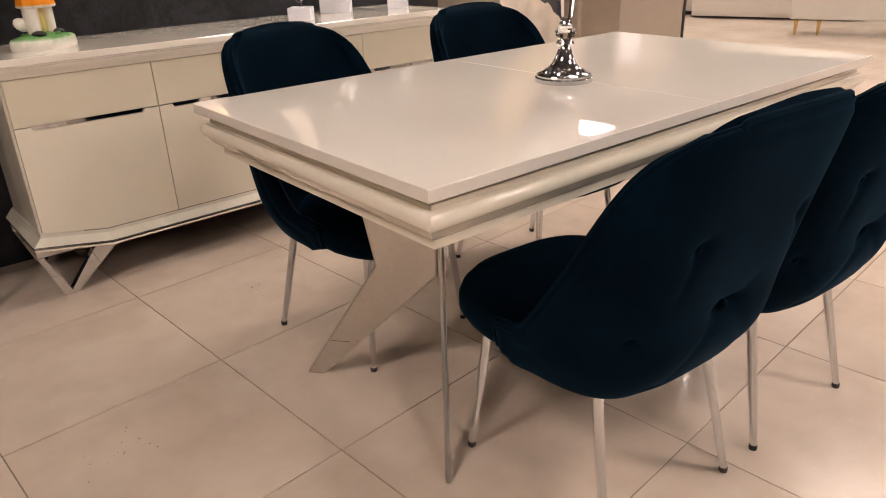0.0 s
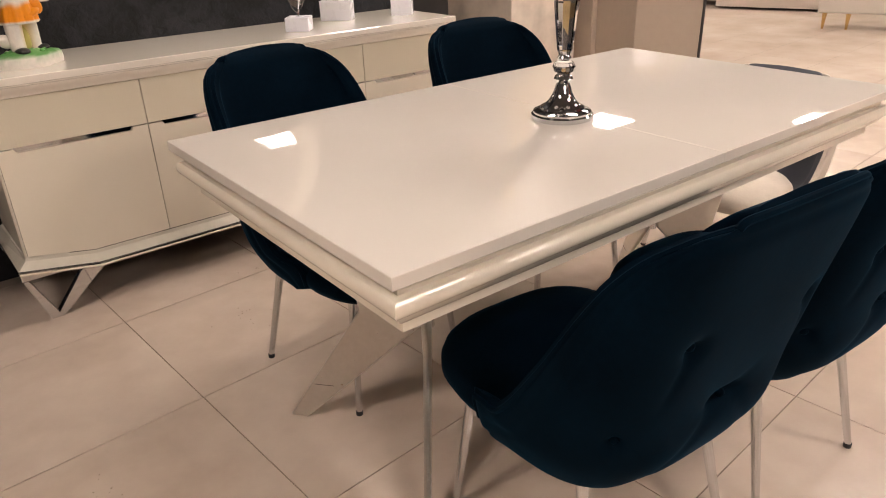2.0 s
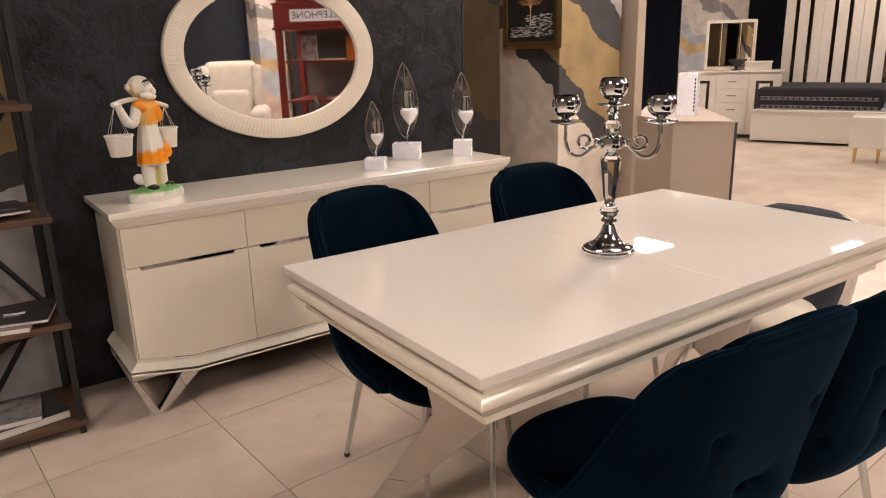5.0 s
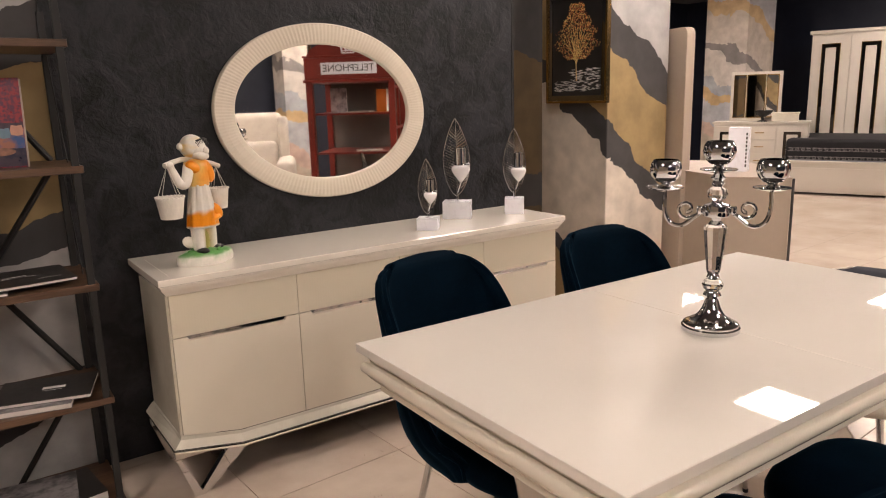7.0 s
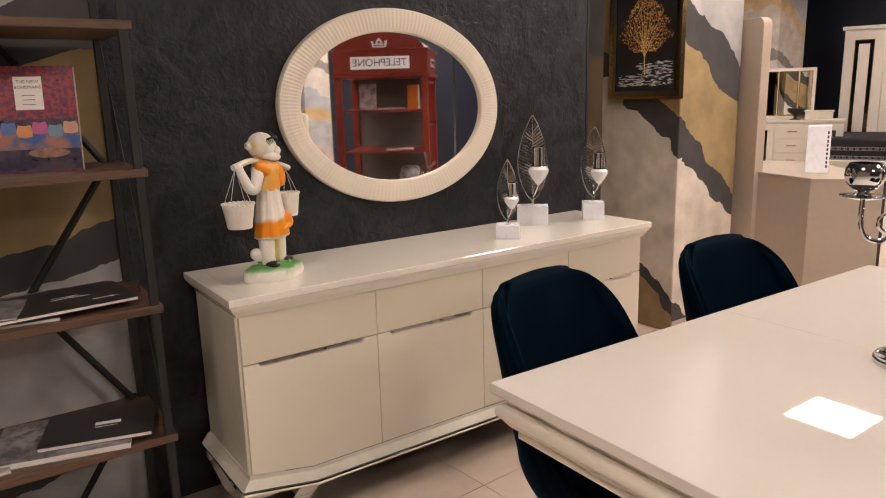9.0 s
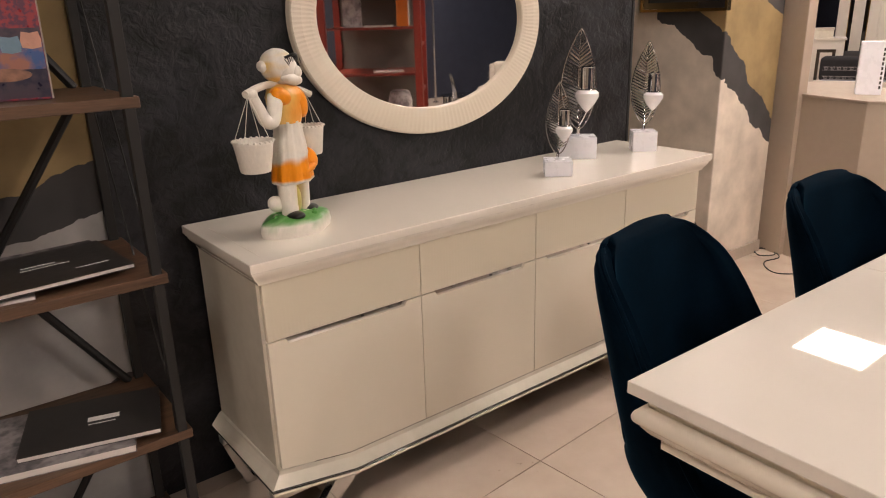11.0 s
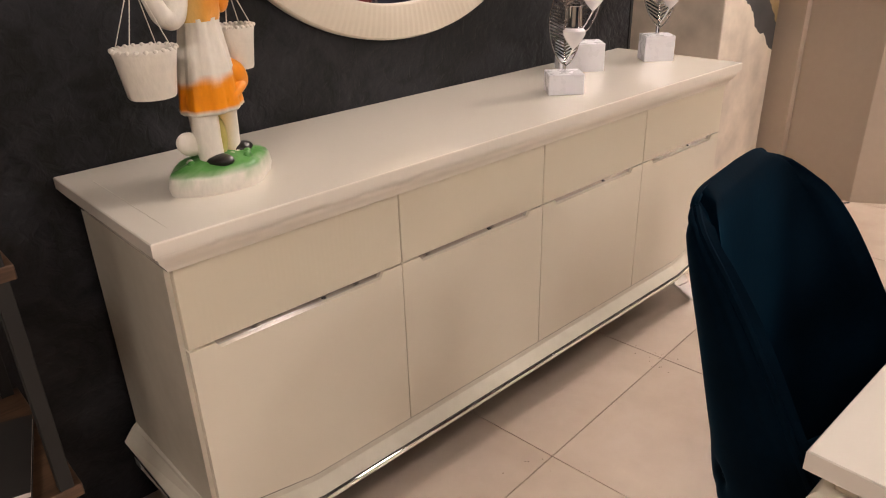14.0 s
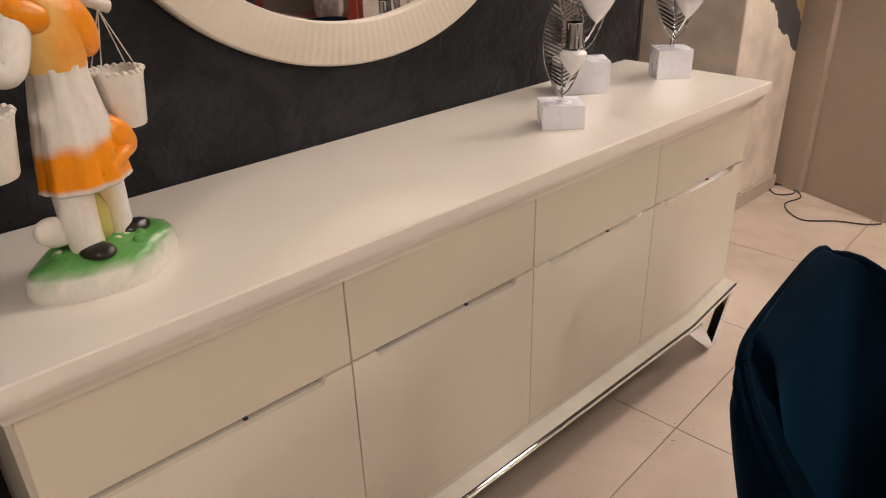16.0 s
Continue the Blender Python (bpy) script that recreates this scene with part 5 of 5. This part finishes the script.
    def book(x, y, z, rz, sx, sy, sz, mat, label):
        b = thing("book", t.matrix_basis @ pose(x, y, z, 0, 0, rz), label, "book", "books in the bookcase")
        part("cover", box(-sx / 2, sx / 2, -sy / 2, sy / 2, 0, sz, 0.002), mat, b)
        part("page_block", box(-sx / 2 + 0.004, sx / 2 + 0.001, -sy / 2 + 0.004, sy / 2 - 0.004, 0.003, sz + 0.0005), PAPER, b)
    book(-0.18, 0.12, 1.30, 0, 0.16, 0.03, 0.24, PALE_COVER, "upright picture book with pale printed cover")
    book(0.26, 0.10, 1.30, 0, 0.10, 0.14, 0.22, surface("orange_cover", (0.75, 0.20, 0.02), rough=0.4), "bright orange upright book on the shelf")
    book(0.05, 0.16, 1.30, 10, 0.22, 0.16, 0.012, WHITE_FURN, "flat white booklet lying on a shelf")
    book(0.12, 0.18, 0.92, -12, 0.26, 0.16, 0.012, WHITE_FURN, "flat white booklet lying on a shelf")
    v = thing("printed_vase", t.matrix_basis @ pose(0.20, 0.05, 0.52), "pale round printed vase", "vase")
    part("body", lathe([(0.08, 0), (0.105, 0.05), (0.11, 0.14), (0.09, 0.21), (0.07, 0.23)], 28), PALE_COVER, v, smooth=True)


phone_box()


def armchair(x, y, turn, label, name="armchair", width=0.42, tall=1.16):
    t = thing(name, pose(x, y, 0, 0, 0, turn) @ Matrix.Scale(tall, 4), label, name)
    part("base", box(-width, width, -0.38, 0.40, 0.12, 0.34, 0.05, seg=4), CREAM_FABRIC, t, smooth=True)
    part("seat", box(-width + 0.10, width - 0.10, -0.28, 0.42, 0.3405, 0.48, 0.05, seg=4), CREAM_FABRIC, t, smooth=True)
    part("backrest", box(-width + 0.02, width - 0.02, -0.48, -0.285, 0.25, 1.08, 0.07, seg=4), CREAM_FABRIC, t, smooth=True)
    for s in (-1, 1):
        part("armrest", box(s * width - 0.09, s * width + 0.09, -0.36, 0.40, 0.2, 0.64, 0.07, seg=4), CREAM_FABRIC, t, smooth=True)
        part("wing", box(s * (width - 0.02) - 0.05, s * (width - 0.02) + 0.05, -0.46, -0.2, 0.6, 1.04, 0.04, seg=4), CREAM_FABRIC, t, smooth=True)
        for ly in (-0.3, 0.3):
            part("leg", tube([(s * (width - 0.08), ly, 0.125), (s * (width - 0.06), ly, 0)], 0.02, 8), BLACK_METAL, t)
    part("cushion", box(-0.2, 0.2, -0.26, -0.12, 0.485, 0.80, 0.06, seg=4), CREAM_FABRIC, t, smooth=True)


armchair(3.13, -2.05, 25, "cream boucle wing armchair with a loose cushion", "armchair", 0.28, 1.2)
armchair(7.2, -1.7, 62, "long cream boucle sofa with a loose cushion", "sofa", 1.25, 0.68)
structure("column_painted", box(3.88, 4.24, -3.2, -2.85, 0, 3.0), MARBLE_PAINT_B, "square column painted with pastel marble veins near the armchair", "column")


def side_table():
    t = thing("side_table", pose(5.15, -1.0, 0), "round side table with dark glass top and chrome frame", "side table")
    part("top", lathe([(0.25, 0.52), (0.255, 0.525), (0.25, 0.532)], 40), SMOKED, t)
    for k in range(3):
        a = 2.1 * k
        part("leg", tube([(0.22 * math.cos(a), 0.22 * math.sin(a), 0.52), (0.22 * math.cos(a), 0.22 * math.sin(a), 0)], 0.011, 8), CHROME, t)
    part("lower_ring", lathe([(0.225, 0.02), (0.235, 0.03), (0.225, 0.04)], 40, caps=False), CHROME, t)


side_table()
for cx in (4.9, 5.5, 7.3):
    pl = thing("display_tube", pose(cx, -4.3, 0), "slim vertical chrome display tube from floor to ceiling", "display tube")
    part("tube", tube([(0, 0, 0.02), (0, 0, 2.99)], 0.02, 12), CHROME, pl, smooth=True)
    part("foot", lathe([(0.05, 0), (0.05, 0.018), (0.022, 0.02)], 16), CHROME, pl)


def curtain(x0, x1, y):
    t = thing("curtain", pose(0, y, 0), "brown hanging curtain in soft folds by the dark glass", "curtain")
    bm = bmesh.new()
    n = 60
    rows = []
    for z in (0.03, 1.5, 2.95):
        rows.append([bm.verts.new((x0 + (x1 - x0) * k / n, 0.04 * math.sin(k * 0.9) + 0.01 * math.sin(k * 2.3 + z), z)) for k in range(n + 1)])
    for a, b in zip(rows, rows[1:]):
        for k in range(n):
            bm.faces.new((a[k], a[k + 1], b[k + 1], b[k]))
    cloth = part("cloth", bm, surface("brown_curtain_cloth", (0.16, 0.085, 0.03), (0.10, 0.052, 0.02), rough=0.9), t, smooth=True)
    cloth.modifiers.new("thickness", "SOLIDIFY").thickness = 0.004
    part("rail", tube([(x0 - 0.05, 0, 2.965), (x1 + 0.05, 0, 2.965)], 0.012, 8), BLACK_METAL, t)


curtain(4.5, 5.1, -4.55)


ORANGE_COVER = surface("orange_magazine_cover", (0.55, 0.12, 0.03), (0.20, 0.04, 0.02), rough=0.4, scale=12, mix=0.3)
magazine(-0.13, 2.93, 0.462, -8, 0.22, 0.25, 0.008, ORANGE_COVER, "orange and black magazine lying on the shelf")
magazine(-0.02, 2.93, 0.876, -12, 0.24, 0.20, 0.007, GREY_COVER, "grey picture magazine on top of a pile")
magazine(-0.22, 2.95, 0.852, 6, 0.26, 0.26, 0.012, PALE_COVER, "pale picture magazine lying on the shelf")
magazine(0.20, 2.95, 0.055, 8, 0.34, 0.24, 0.03, BLACK_COVER, "thick black catalogue on the lowest shelf")
magazine(0.16, 2.95, 0.085, -6, 0.28, 0.22, 0.02, GREY_COVER, "grey catalogue on top of a black one")
copy_thing(end, pose(6.35, 5.0, 0, 0, 0, 205))


def crumbs():
    rnd = random.Random(12)
    bm = bmesh.new()
    for k in range(70):
        x, y = rnd.choice(((1.43, 2.61), (0.5, 1.75), (1.2, 2.3), (0.75, 0.9), (2.03, 2.63)))
        x, y, s = x + rnd.gauss(0, 0.06), y + rnd.gauss(0, 0.05), rnd.uniform(0.001, 0.0026)
        a = rnd.uniform(0, 3)
        top = bm.verts.new((x, y, 0.0012))
        ring = [bm.verts.new((x + s * math.cos(a + k2 * 1.26) * rnd.uniform(0.6, 1.2), y + s * math.sin(a + k2 * 1.26), 0.0002)) for k2 in range(5)]
        for k2 in range(5):
            bm.faces.new((top, ring[k2], ring[(k2 + 1) % 5]))
    ob = new("floor_crumbs", link_mesh("floor_crumbs", bm, surface("brown_dirt", (0.10, 0.07, 0.05), rough=0.9)))
    tagged(ob, "small scattered brown dirt crumbs on the floor tiles", "dirt", kind="stuff")


crumbs()


# ---- floor, tile by tile ----
def floor_tiles():
    turn = pose(0.884, 1.968, 0, 0, 0, 3.6)
    base = structure("floor", box(-4.2, 12.1, -7.2, 9.2, -0.05, -0.004), GROUT, "large square beige porcelain floor tiles with thin dark joints", "floor")
    tile = box(0.0015, 0.5985, 0.0015, 0.5985, -0.006, 0.0, 0.0005, seg=1)
    me = link_mesh("tile", tile, TILE)
    far = bmesh.new()
    for i in range(-10, 22):
        for j in range(-17, 14):
            c = turn @ Vector((i * 0.6 + 0.3, j * 0.6 + 0.3, 0))
            if not (-4.1 < c.x < 12.0 and -5.0 < c.y < 9.1):
                continue
            if -1.2 < c.x < 5.6 and -1.6 < c.y < 3.7:
                ob = new("tile", me)
                ob.parent = base
                ob.matrix_basis = turn @ pose(i * 0.6, j * 0.6, 0)
            else:
                p = [turn @ Vector((i * 0.6 + a, j * 0.6 + b, 0)) for a, b in ((0.0015, 0.0015), (0.5985, 0.0015), (0.5985, 0.5985), (0.0015, 0.5985))]
                far.faces.new([far.verts.new(q) for q in p])
    rest = part("far_tiles", far, TILE, base)
    rest["kind"] = "stuff"


floor_tiles()
